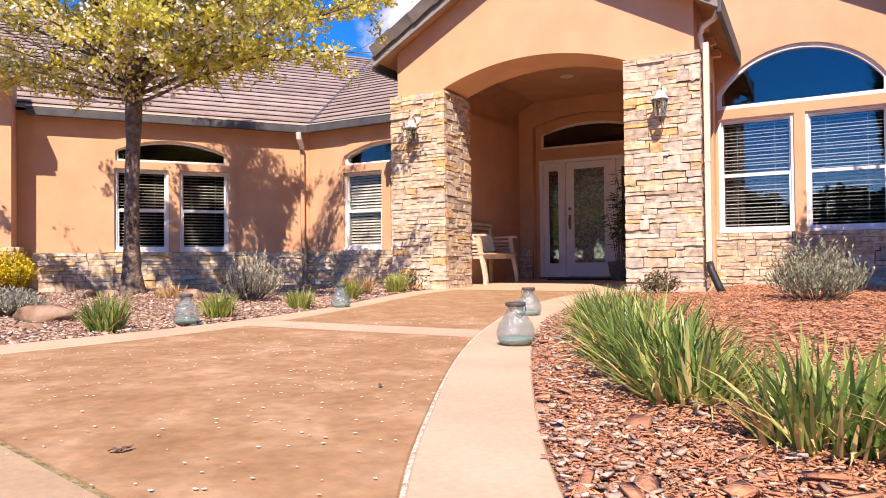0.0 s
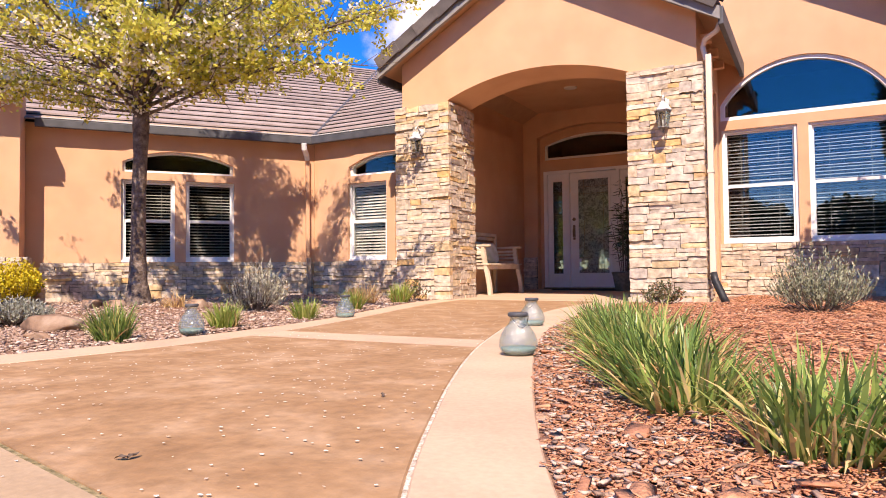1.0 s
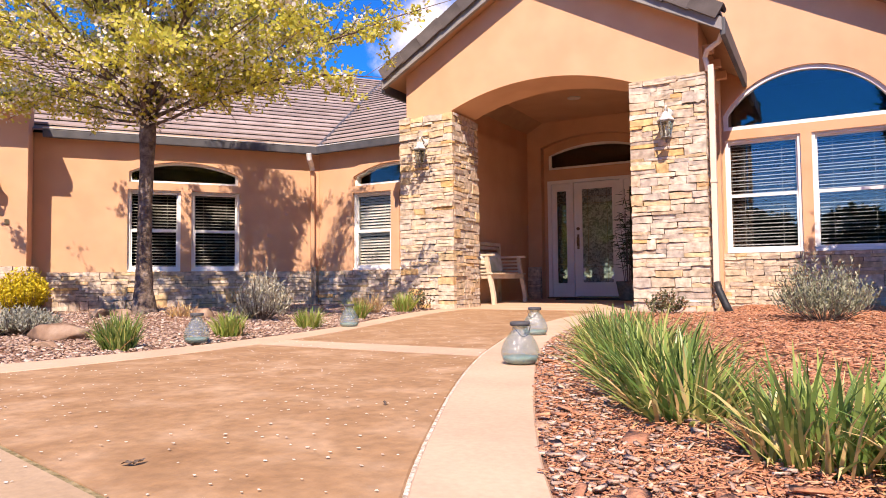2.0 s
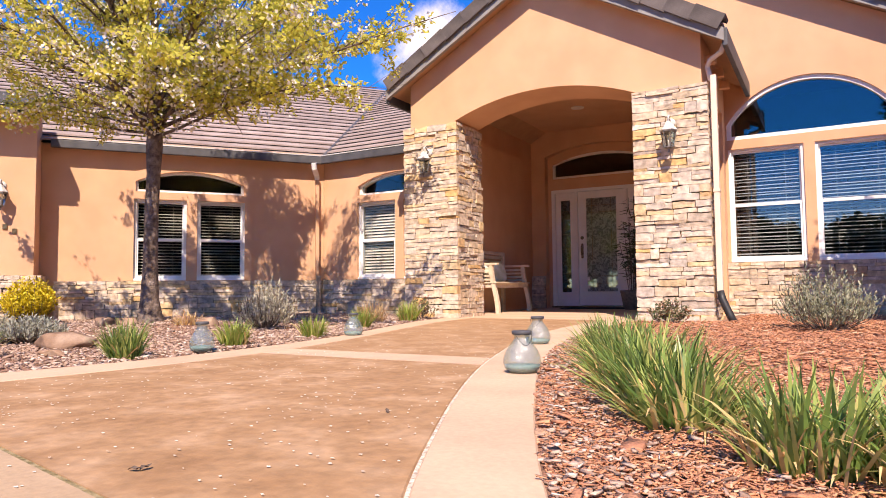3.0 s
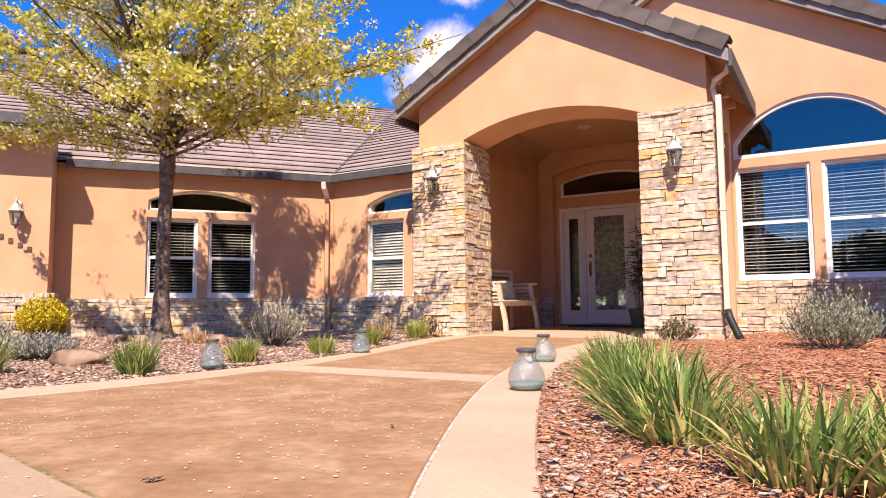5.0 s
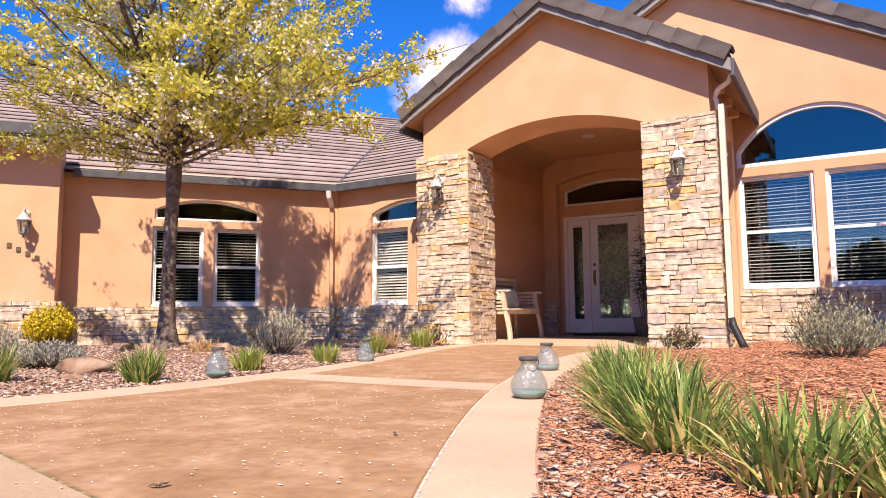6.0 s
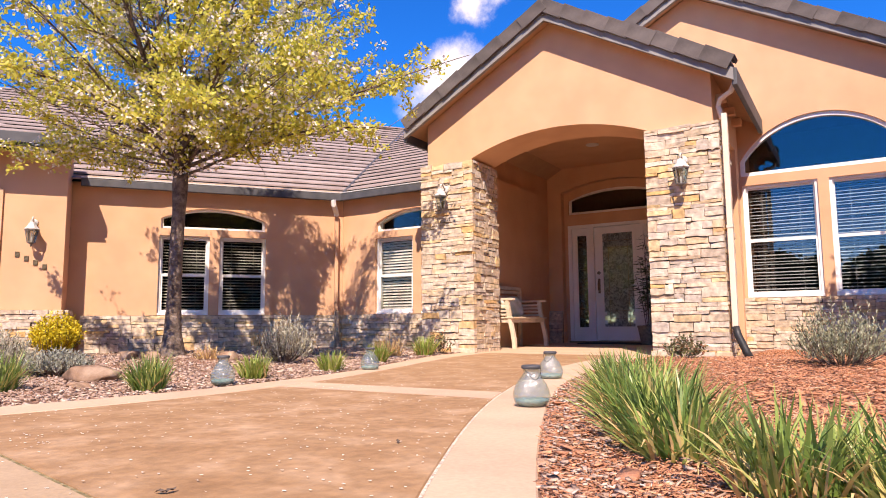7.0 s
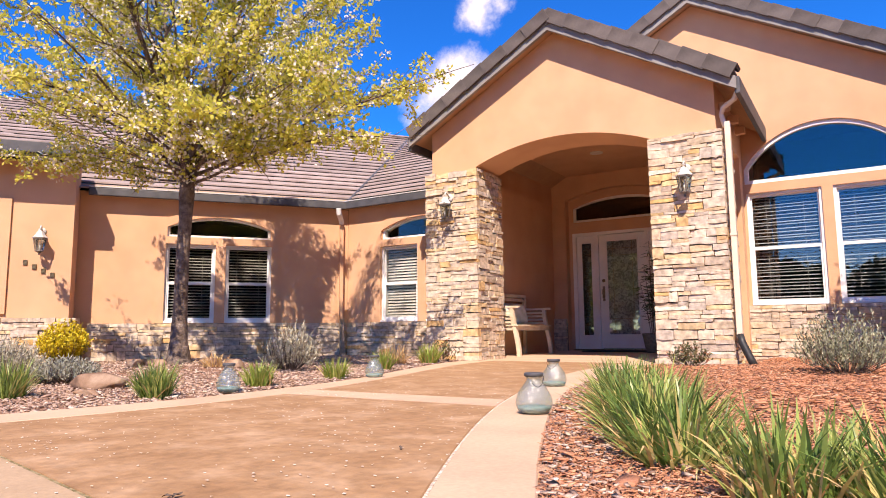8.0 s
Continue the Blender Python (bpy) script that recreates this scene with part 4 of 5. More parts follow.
# ---- glass jars ----
def jar_glass():
    """Thick seeded glass: partly clear, partly milky, with a wet shine."""
    m = bpy.data.materials.new("seeded_glass")
    m.use_nodes = True
    n, l = m.node_tree.nodes, m.node_tree.links
    n.clear()
    tr, df, gl = n.new("ShaderNodeBsdfTransparent"), n.new("ShaderNodeBsdfDiffuse"), n.new("ShaderNodeBsdfGlossy")
    tr.inputs["Color"].default_value = (0.89, 0.93, 0.925, 1)
    df.inputs["Color"].default_value = (0.50, 0.57, 0.56, 1)
    gl.inputs["Roughness"].default_value = 0.12
    co, v, bp = n.new("ShaderNodeTexCoord"), n.new("ShaderNodeTexVoronoi"), n.new("ShaderNodeBump")
    v.inputs["Scale"].default_value = 70.0
    bp.inputs["Strength"].default_value, bp.inputs["Distance"].default_value = 0.9, 0.006
    l.new(co.outputs["Object"], v.inputs["Vector"])
    l.new(v.outputs["Distance"], bp.inputs["Height"])
    l.new(bp.outputs["Normal"], gl.inputs["Normal"])
    l.new(bp.outputs["Normal"], df.inputs["Normal"])
    m1, m2 = n.new("ShaderNodeMixShader"), n.new("ShaderNodeMixShader")
    m1.inputs["Fac"].default_value, m2.inputs["Fac"].default_value = 0.09, 0.08
    l.new(tr.outputs["BSDF"], m1.inputs[1])
    l.new(df.outputs["BSDF"], m1.inputs[2])
    l.new(m1.outputs["Shader"], m2.inputs[1])
    l.new(gl.outputs["BSDF"], m2.inputs[2])
    l.new(m2.outputs["Shader"], n.new("ShaderNodeOutputMaterial").inputs["Surface"])
    return m


JAR = jar_glass()


def jar(m, label, tilt=0):
    j = thing("glass_jar", m, label, "jar", "glass jars along the walk")
    prof = [(0.045, 0.0), (0.066, 0.003), (0.081, 0.020), (0.088, 0.045), (0.086, 0.068), (0.075, 0.098), (0.059, 0.122), (0.045, 0.14), (0.037, 0.152), (0.036, 0.162), (0.040, 0.172), (0.041, 0.180)]
    inner = [(r - 0.004, z + (0.004 if k == 0 else 0)) for k, (r, z) in enumerate(prof)][::-1]
    bm = bmesh.new()
    rings = []
    for r, z in prof + inner:
        rings.append([bm.verts.new((r * math.cos(2 * math.pi * i / 28), r * math.sin(2 * math.pi * i / 28), z)) for i in range(28)])
    for a, b in zip(rings, rings[1:]):
        for i in range(28):
            bm.faces.new((a[i], a[(i + 1) % 28], b[(i + 1) % 28], b[i]))
    bm.faces.new(rings[0])
    bm.faces.new(rings[-1])
    part("glass_body", bm, JAR, j, "pale blue-green seeded glass", True)
    rim = part("collar", lathe([(0.043, 0.172), (0.046, 0.176), (0.046, 0.186), (0.042, 0.19), (0.030, 0.19)], 28), FASCIA, j, "dark metal rim", True)
    bm = bmesh.new()
    tube(bm, [(0.046 * math.cos(a * 0.3), 0.046 * math.sin(a * 0.3), 0.178 - 0.06 * math.sin(a * 0.3) ** 2) for a in range(11)], [0.002] * 11, 5)
    part("wire_handle", bm, METAL, rim)
    part("sand", lathe([(0.056, 0.006), (0.074, 0.018), (0.080, 0.034), (0.04, 0.040)], 20), BEADS, j, "", True)
    return j


j0 = jar(pose(3.03, -8.53, GROUND), "squat blue-green seeded glass jar with a dark metal rim")
copy_thing(j0, pose(2.52, -7.08, GROUND, 0, 0, 50))
copy_thing(j0, pose(0.80, -8.44, GROUND, 0, 0, 130) @ Matrix.Diagonal((0.9, 0.9, 1.0, 1)))
copy_thing(j0, pose(0.815, -6.905, GROUND, 0, 0, 220) @ Matrix.Diagonal((0.92, 0.92, 1.0, 1)))

# ---- bench ----
b = thing("garden_bench", pose(-0.22, -2.92, 0), "pale wooden slatted bench with a cushion against the porch wall", "bench")
for y in (0.0, 1.12):
    bm = bmesh.new()
    prev = None
    for k in range(10):
        z = k * 0.075
        f = 0.44 + 0.05 * math.cos(z * 4.6)
        ring = [bm.verts.new(q) for q in ((f - 0.055, y, z), (f, y, z), (f, y + 0.055, z), (f - 0.055, y + 0.055, z))]
        if prev:
            for i in range(4):
                bm.faces.new((prev[i], prev[(i + 1) % 4], ring[(i + 1) % 4], ring[i]))
        else:
            bm.faces.new(ring[::-1])
        prev = ring
    bm.faces.new(prev)
    part("front_leg", bm, WOOD, b)
    part("back_leg", box(0.0, 0.05, y, y + 0.055, 0.0, 0.86, 0.006), WOOD, b)
    part("armrest", box(0.0, 0.47, y - 0.006, y + 0.061, 0.675, 0.705, 0.008), WOOD, b)
    for k in range(4):
        part("arm_slat", box(0.052, 0.40, y + 0.018, y + 0.038, 0.46 + 0.052 * k, 0.488 + 0.052 * k, 0.003), WOOD, b)
    part("side_rail", box(0.05, 0.43, y + 0.01, y + 0.045, 0.36, 0.42, 0.004), WOOD, b)
for k in range(6):
    part("seat_slat", box(0.05 + 0.07 * k, 0.11 + 0.07 * k, -0.01, 1.185, 0.42, 0.442, 0.004), WOOD, b)
part("front_rail", box(0.40, 0.43, 0.055, 1.12, 0.36, 0.42, 0.004), WOOD, b)
for k in range(5):
    part("back_slat", box(0.012, 0.032, 0.055, 1.12, 0.50 + 0.075 * k, 0.545 + 0.075 * k, 0.004), WOOD, b)
part("top_rail", box(0.0, 0.045, 0.0, 1.175, 0.86, 0.91, 0.008), WOOD, b)
for y, rot in ((-2.62, 8), (-2.28, -12)):
    bm = bmesh.new()
    bmesh.ops.create_uvsphere(bm, u_segments=16, v_segments=10, radius=1)
    for v in bm.verts:
        v.co.x = math.copysign(abs(v.co.x) ** 0.8, v.co.x) * 0.065
        v.co.y = math.copysign(abs(v.co.y) ** 0.55, v.co.y) * 0.17
        v.co.z = math.copysign(abs(v.co.z) ** 0.55, v.co.z) * 0.16
    tagged(part("cushion", bm, CUSHION, None, "", True, pose(-0.05, y, 0.598, 0, -20, rot)), "pale green and cream cushion on the wooden bench", "cushion", "bench cushions")


# ---- plants ----
def blades(n, radius, length, width, lean, rnd, sag=0.5, up=1.0, joints=4):
    """Strap leaves that rise from a tuft and bend outwards."""
    vs, fs = [], []
    for _ in range(n):
        a = rnd.uniform(0, 2 * math.pi)
        rr = radius * math.sqrt(rnd.random()) * 0.7
        bx, by = rr * math.cos(a), rr * math.sin(a)
        da = a + rnd.gauss(0, 0.9)
        ln = length * rnd.uniform(0.55, 1.1)
        w = width * rnd.uniform(0.6, 1.2)
        tilt = lean * rnd.uniform(0.0, 1.15) * (0.35 + 0.65 * rr / max(0.001, radius * 0.7))
        curl = sag * rnd.uniform(0.3, 1.2)
        x, y, z = bx, by, 0.0
        side = (-math.sin(da + rnd.uniform(-0.8, 0.8)), math.cos(da + rnd.uniform(-0.8, 0.8)))
        base = len(vs)
        for k in range(joints + 1):
            t = k / joints
            ww = w * (1 - t ** 2.2) * 0.5 + 0.0004
            vs += [(x - side[0] * ww, y - side[1] * ww, z), (x + side[0] * ww, y + side[1] * ww, z)]
            ang = tilt + curl * t * t * 1.3
            st = ln / joints
            x += math.sin(ang) * math.cos(da) * st
            y += math.sin(ang) * math.sin(da) * st
            z += math.cos(ang) * st * up
        for k in range(joints):
            q = base + 2 * k
            fs.append((q, q + 1, q + 3, q + 2))
    return vs, fs


def tuft(name, x, y, z, n, radius, length, width, lean, seed, label, category, mat=GRASS, group="", dry=0, sag=0.5):
    rnd = random.Random(seed)
    p = thing(name, pose(x, y, z), label, category, group)
    vs, fs = blades(n, radius, length, width, lean, rnd, sag)
    part("leaves", mesh_of("leaves", vs, fs), mat, p)
    if dry:
        vs, fs = blades(dry, radius * 1.1, length * 0.8, width * 0.8, lean * 1.5, rnd, sag * 2.0)
        part("dry_leaves", mesh_of("dry_leaves", vs, fs), DRY, p, "withered yellow leaves")
    return p


row = [(3.22, -7.75, 0.27, 330, 0.012, 1.0), (3.40, -8.25, 0.28, 360, 0.0125, 1.0), (3.58, -8.72, 0.30, 370, 0.013, 1.0), (3.74, -9.10, 0.30, 360, 0.0135, 1.0), (3.88, -9.36, 0.26, 250, 0.014, 1.05),
       (4.22, -9.72, 0.25, 240, 0.0135, 0.95), (4.46, -9.76, 0.25, 240, 0.014, 0.9)]
for i, (x, y, ln, n, wide, lean) in enumerate(row):
    tuft("strap_leaf_clump", x, y, -0.05, n, 0.18, ln, wide, lean, 100 + i, "dense green strap-leaf clump with yellowing tips in the bark bed" if i < 5 else "green strap-leaf clump with withered orange leaves at its foot",
         "ornamental grass", GRASS, "strap-leaf clumps along the walk", 30 if i < 4 else 120, sag=0.7)
for i, (x, y, z, n, rad, ln, lab) in enumerate(((0.64, -8.87, -0.04, 260, 0.12, 0.24, "low green strap-leaf tuft"), (0.58, -7.97, -0.04, 230, 0.12, 0.20, "low yellow-green strap-leaf tuft"),
                                                (0.60, -7.16, -0.04, 210, 0.11, 0.19, "low yellow-green strap-leaf tuft"), (0.30, -6.10, -0.02, 150, 0.09, 0.22, "low yellow-green strap-leaf tuft"),
                                                (0.10, -4.98, 0.0, 220, 0.13, 0.24, "low green strap-leaf tuft"), (-0.20, -9.30, -0.04, 220, 0.11, 0.26, "green strap-leaf tuft"))):
    tuft("strap_leaf_tuft", x, y, z, n, rad, ln, 0.011, 0.8, 200 + i, lab + " in the gravel bed", "ornamental grass", GRASS if i in (0, 5) else YOUNG_GRASS, "tufts along the west border", 14)
tuft("dry_grass_tuft", 0.02, -8.45, -0.04, 200, 0.14, 0.13, 0.006, 1.2, 230, "straw-coloured low grass in the gravel bed", "ornamental grass", YOUNG_GRASS, "", 90)
tuft("dry_grass_tuft", -1.12, -6.98, 0.03, 120, 0.16, 0.17, 0.010, 1.3, 232, "rusty curled dead leaves at the tree's foot", "ornamental grass", DRY, sag=1.4)
tuft("dry_grass_tuft", -0.18, -5.25, -0.02, 240, 0.16, 0.26, 0.005, 0.9, 231, "rusty fine dry grass beside the stone column", "ornamental grass", DRY)


def sprigs(n, rx, ry, h, rnd, leaf, width, shape=0.6, shoots=9, upright=0.6, low=0.72):
    """A mound of leafy shoots: returns stems (points) and leaf quads."""
    stems, vs, fs = [], [], []
    for _ in range(n):
        a = rnd.uniform(0, 2 * math.pi)
        out = math.sqrt(rnd.random())
        tip = Vector((math.cos(a) * rx * out, math.sin(a) * ry * out, h * (1 - shape * out ** 2.4) * rnd.uniform(low, 1.10)))
        root = Vector((tip.x * 0.25, tip.y * 0.25, 0.0))
        mid = root.lerp(tip, 0.55) + Vector((tip.x * 0.18, tip.y * 0.18, -0.02))
        stems.append((root, mid, tip))
        for k in range(shoots):
            t = 0.35 + 0.65 * k / (shoots - 1)
            q = root * (1 - t) ** 2 + mid * 2 * t * (1 - t) + tip * t * t
            d = (tip - mid).normalized() * upright + Vector((rnd.gauss(0, 0.5), rnd.gauss(0, 0.5), rnd.uniform(-0.1, 0.5)))
            d.normalize()
            s = d.cross(Vector((rnd.gauss(0, 1), rnd.gauss(0, 1), rnd.gauss(0, 1)))).normalized()
            ln, w = leaf * rnd.uniform(0.6, 1.3), width * rnd.uniform(0.7, 1.2)
            b0 = len(vs)
            vs += [tuple(q - s * w * 0.2), tuple(q + d * ln * 0.5 - s * w * 0.5), tuple(q + d * ln), tuple(q + d * ln * 0.5 + s * w * 0.5)]
            fs.append((b0, b0 + 1, b0 + 2, b0 + 3))
    return stems, vs, fs


def shrub(name, x, y, z, n, rx, ry, h, leaf, width, mat, seed, label, shape=0.6, shoots=10, upright=0.7, stem_mat=None, category="shrub", low=0.72):
    rnd = random.Random(seed)
    p = thing(name, pose(x, y, z), label, category)
    stems, vs, fs = sprigs(n, rx, ry, h, rnd, leaf, width, shape, shoots, upright, low)
    bm = bmesh.new()
    for s in stems[::3]:
        tube(bm, s, [0.004, 0.003, 0.0015], 4)
    part("stem_mass", bm, stem_mat or TRUNK, p)
    part("foliage", mesh_of("foliage", vs, fs), mat, p)
    return p


shrub("lavender_bush", 4.22, -5.15, -0.02, 220, 0.40, 0.37, 0.52, 0.036, 0.012, SAGE_LEAF, 301, "grey-green rounded lavender bush before the stone wainscot", 0.5, 20, 0.8, low=0.5)
shrub("lavender_bush", -0.42, -6.66, -0.02, 230, 0.31, 0.30, 0.46, 0.036, 0.009, GREY_LEAF, 302, "pale grey-green lavender bush in the gravel bed", 0.5, 17, 0.8, low=0.5)
shrub("grey_ground_cover", -1.15, -8.45, -0.03, 420, 0.30, 0.26, 0.19, 0.030, 0.008, BLUE_LEAF, 303, "low blue-grey spreading shrub beside a rock", 0.5, 12, 0.6)
shrub("yellow_shrub", -4.02, -6.90, -0.02, 380, 0.30, 0.30, 0.52, 0.040, 0.024, YELLOW_LEAF, 304, "bright yellow variegated shrub against the stone wainscot", 0.45, 14, 0.3)
shrub("grey_shrub", -1.56, -8.77, -0.03, 420, 0.34, 0.36, 0.36, 0.034, 0.009, GREY_LEAF, 305, "dull grey-brown shrub in the gravel bed", 0.5, 13, 0.8)
shrub("rose_bush", 2.90, -4.62, -0.01, 66, 0.23, 0.15, 0.23, 0.032, 0.022, ROSE_LEAF, 306, "small rose bush with dark reddish leaves at the column's foot", 0.5, 9, 0.2)
shrub("rose_bush", 0.07, -4.60, -0.01, 50, 0.20, 0.14, 0.27, 0.032, 0.022, ROSE_LEAF, 307, "small rose bush with coral new leaves beside the column", 0.5, 9, 0.2)
shrub("tall_shrub", 5.70, -4.55, -0.02, 760, 0.70, 0.66, 3.6, 0.09, 0.055, FAR_LEAF, 308, "tall dark green shrub before the stone wainscot", 0.06, 30, 0.3)
# potted plant by the door
pp = thing("potted_plant", pose(1.56, -0.80, 0), "tall dark narrow-leaved potted plant beside the entry door", "potted plant")
part("pot", lathe([(0.11, 0.0), (0.13, 0.02), (0.17, 0.25), (0.185, 0.29), (0.17, 0.30), (0.155, 0.27)], 24), MORTAR, pp, "dark glazed pot", True)
rnd = random.Random(77)
bm = bmesh.new()
vs, fs = [], []
for i in range(12):
    a = rnd.uniform(0, 6.28)
    tip = Vector((math.cos(a) * 0.2, math.sin(a) * 0.2, rnd.uniform(1.0, 1.75)))
    tube(bm, [(tip.x * 0.2, tip.y * 0.2, 0.24), (tip.x * 0.5, tip.y * 0.5, tip.z * 0.6), tip], [0.007, 0.005, 0.003], 5)
    for k in range(34):
        t = rnd.uniform(0.3, 1.0)
        q = Vector((tip.x * t, tip.y * t, 0.24 + (tip.z - 0.24) * t))
        d = Vector((rnd.gauss(0, 1), rnd.gauss(0, 1), rnd.uniform(-0.5, 0.3))).normalized()
        s = d.orthogonal().normalized()
        b0 = len(vs)
        vs += [tuple(q), tuple(q + d * 0.07 - s * 0.010), tuple(q + d * 0.16), tuple(q + d * 0.07 + s * 0.010)]
        fs.append((b0, b0 + 1, b0 + 2, b0 + 3))
part("stem_mass", bm, TRUNK, pp)
part("leaves", mesh_of("leaves", vs, fs), FAR_LEAF, pp)


# ---- rocks ----
def rock(x, y, z, sx, sy, sz, seed, label, turn=0):
    bm = bmesh.new()
    bmesh.ops.create_icosphere(bm, subdivisions=4, radius=1)
    rnd = random.Random(seed)
    cuts = [(Vector((rnd.gauss(0, 1), rnd.gauss(0, 1), rnd.gauss(0.2, 0.7))).normalized(), rnd.uniform(0.58, 0.8)) for _ in range(9)]
    for v in bm.verts:
        n1 = noise.noise(v.co * 1.3 + Vector((seed, 0, 0)))
        n2 = noise.noise(v.co * 4 + Vector((0, seed, 0)))
        v.co *= 1 + 0.20 * n1 + 0.05 * n2
        for n, lim in cuts:
            over = v.co.dot(n) - lim
            if over > 0:
                v.co -= n * over * 0.92
        v.co.z = max(v.co.z, -0.45) if v.co.z < 0 else min(v.co.z, 0.62 + 0.1 * n2)
        v.co = Vector((v.co.x * sx, v.co.y * sy, v.co.z * sz))
    return tagged(part("garden_rock", bm, ROCK, None, "", True, pose(x, y, z, 0, 0, turn)), label, "rock", "rocks in the gravel bed")


rock(-0.50, -8.55, 0.0, 0.24, 0.16, 0.105, 14.0, "flat brown boulder in the gravel bed", 30)
rock(-1.76, -7.42, 0.06, 0.12, 0.09, 0.08, 2.0, "pale rounded rock at the tree's foot", 20)
rock(-1.60, -7.30, 0.06, 0.11, 0.09, 0.07, 3.0, "orange-brown rock at the tree's foot", 60)
rock(-1.22, -6.98, 0.06, 0.10, 0.08, 0.08, 4.0, "pale rock beside the tree trunk", 10)
rock(-0.98, -6.86, 0.05, 0.13, 0.09, 0.08, 5.0, "reddish rock beside the tree trunk", 40)
rock(0.10, -8.98, -0.02, 0.10, 0.05, 0.035, 6.0, "small flat pale stone in the gravel bed", 20)
rock(-1.35, -8.62, -0.01, 0.10, 0.08, 0.08, 7.0, "rough brown rock among grey shrubs", 0)
rock(-1.05, -5.1, 0.0, 0.12, 0.09, 0.10, 8.0, "grey rock before the stone wainscot", 0)


# ---- the tree ----
def crown_radius(z, a):
    """How far the crown reaches at the height z, towards the angle a."""
    keys = [(1.6, 1.3), (2.0, 2.6), (2.9, 2.85), (3.7, 2.6), (4.3, 2.2), (4.8, 1.65), (5.3, 1.1), (5.8, 0.3)]
    r = np.interp(z, [k[0] for k in keys], [k[1] for k in keys])
    r *= 1 - 0.32 * max(0.0, math.cos(a - radians(125))) * min(1.0, max(0.0, (z - 2.4) / 0.8)) - 0.14 * max(0.0, math.cos(a - radians(200)))
    r *= 1 + 0.15 * max(0.0, math.cos(a - radians(38))) ** 2
    r *= 1 - 0.52 * max(0.0, math.cos(a - radians(212))) * min(1.0, max(0.0, (z - 3.9) / 0.8))
    return r * (1 + 0.10 * math.sin(3 * a + z * 1.3) + 0.06 * math.sin(7 * a + 2.1))


def flowering_tree(x, y, seed, label):
    rnd = random.Random(seed)
    t = thing("flowering_tree", pose(x, y, 0.03), label, "tree")
    bm = bmesh.new()
    tube(bm, [(0.02, 0, -0.05), (0.0, 0, 0.06), (-0.01, 0, 0.25), (-0.01, 0.0, 0.6), (0.0, 0, 1.1), (0.02, 0.0, 1.5), (0.03, 0, 1.78), (0.03, 0, 2.02)],
         [0.17, 0.125, 0.09, 0.076, 0.068, 0.065, 0.078, 0.070], 18)
    for v in bm.verts:
        v.co += Vector((noise.noise(v.co * 9), noise.noise(v.co * 9 + Vector((9, 0, 0))), 0)) * 0.012
    part("trunk", bm, TRUNK, t, "rough grey-brown trunk", True)
    spurs = []

    def shoot(bl, q, d, ln, r, level, bend, wander, free=1.0):
        """One branch from q along d; bend turns it upwards or down; it ends at the crown's outline."""
        n = max(3, int(ln / 0.16))
        pts, rad = [q.copy()], [r]
        for k in range(n):
            d = (d + Vector((rnd.gauss(0, wander), rnd.gauss(0, wander), bend + rnd.gauss(0, wander * 0.7)))).normalized()
            q = q + d * ln / n
            if math.hypot(q.x, q.y) > free * crown_radius(q.z, math.atan2(q.y, q.x)):
                break
            pts.append(q.copy())
            rad.append(max(0.002, r * (1 - 0.85 * (k + 1) / n)))
        if len(pts) < 3:
            return None
        tube(bl, pts, rad, 8 if level == 0 else 5 if level == 1 else 4)
        for a, b in zip(pts, pts[1:]):
            steps = max(1, int((b - a).length / 0.052))
            if level > 0:
                spurs.extend((a.lerp(b, (i + rnd.random()) / steps), level) for i in range(steps))
        return pts, rad, d

    def side_shoots(bl, pts, rad, level, first, gap, reach, rise):
        length = sum((b - a).length for a, b in zip(pts, pts[1:]))
        for j in range(int(length * (1 - first) / gap)):
            f = first + (1 - first) * (j + rnd.random()) / max(1, int(length * (1 - first) / gap))
            i = min(len(pts) - 2, int(f * (len(pts) - 1)))
            o = pts[i].lerp(pts[i + 1], rnd.random())
            d = (pts[i + 1] - pts[i]).normalized()
            out = Vector((o.x, o.y, 0)).normalized() if math.hypot(o.x, o.y) > 0.1 else Vector((rnd.gauss(0, 1), rnd.gauss(0, 1), 0)).normalized()
            a = rnd.uniform(-1.5, 1.5)
            out = Vector((out.x * math.cos(a) - out.y * math.sin(a), out.x * math.sin(a) + out.y * math.cos(a), 0))
            if level == 1:
                nd = (out + Vector((0, 0, rise(o.z)))).normalized()
            else:
                nd = (d * 0.8 + out * 0.5 + Vector((rnd.gauss(0, 0.45), rnd.gauss(0, 0.45), rnd.gauss(0.12, 0.45)))).normalized()
            made = shoot(bl, o, nd, reach(o) * rnd.uniform(0.6, 1.15), max(0.003, rad[i] * 0.5), level, 0.012, 0.09)
            if made and level == 1:
                side_shoots(bl, made[0], made[1], 2, 0.18, 0.125, lambda o: 0.40, rise)

    # upright leaders from the fork
    for i in range(7):
        bl = bmesh.new()
        a = 2.4 * i + rnd.uniform(-0.2, 0.2)
        el = radians((86, 58, 68, 54, 64, 57, 70)[i])
        d = Vector((math.cos(a) * math.cos(el), math.sin(a) * math.cos(el), math.sin(el)))
        made = shoot(bl, Vector((0.03, 0, 1.86 + 0.03 * i)), d, (4.1, 3.6, 3.8, 3.3, 3.7, 3.4, 3.8)[i], 0.034 if i else 0.046, 0, 0.012, 0.075)
        if made:
            side_shoots(bl, made[0], made[1], 1, 0.10, 0.15, lambda o: 0.42 if o.z > 4.2 else min(1.7, 0.5 + 0.65 * (crown_radius(o.z, 0) - math.hypot(o.x, o.y))), lambda z: 0.35 + 0.45 * max(0.0, z - 2.6))
            spurs.extend((q, 1) for q in made[0][-8:])
        part("branch", bl, TRUNK, t, "", True)
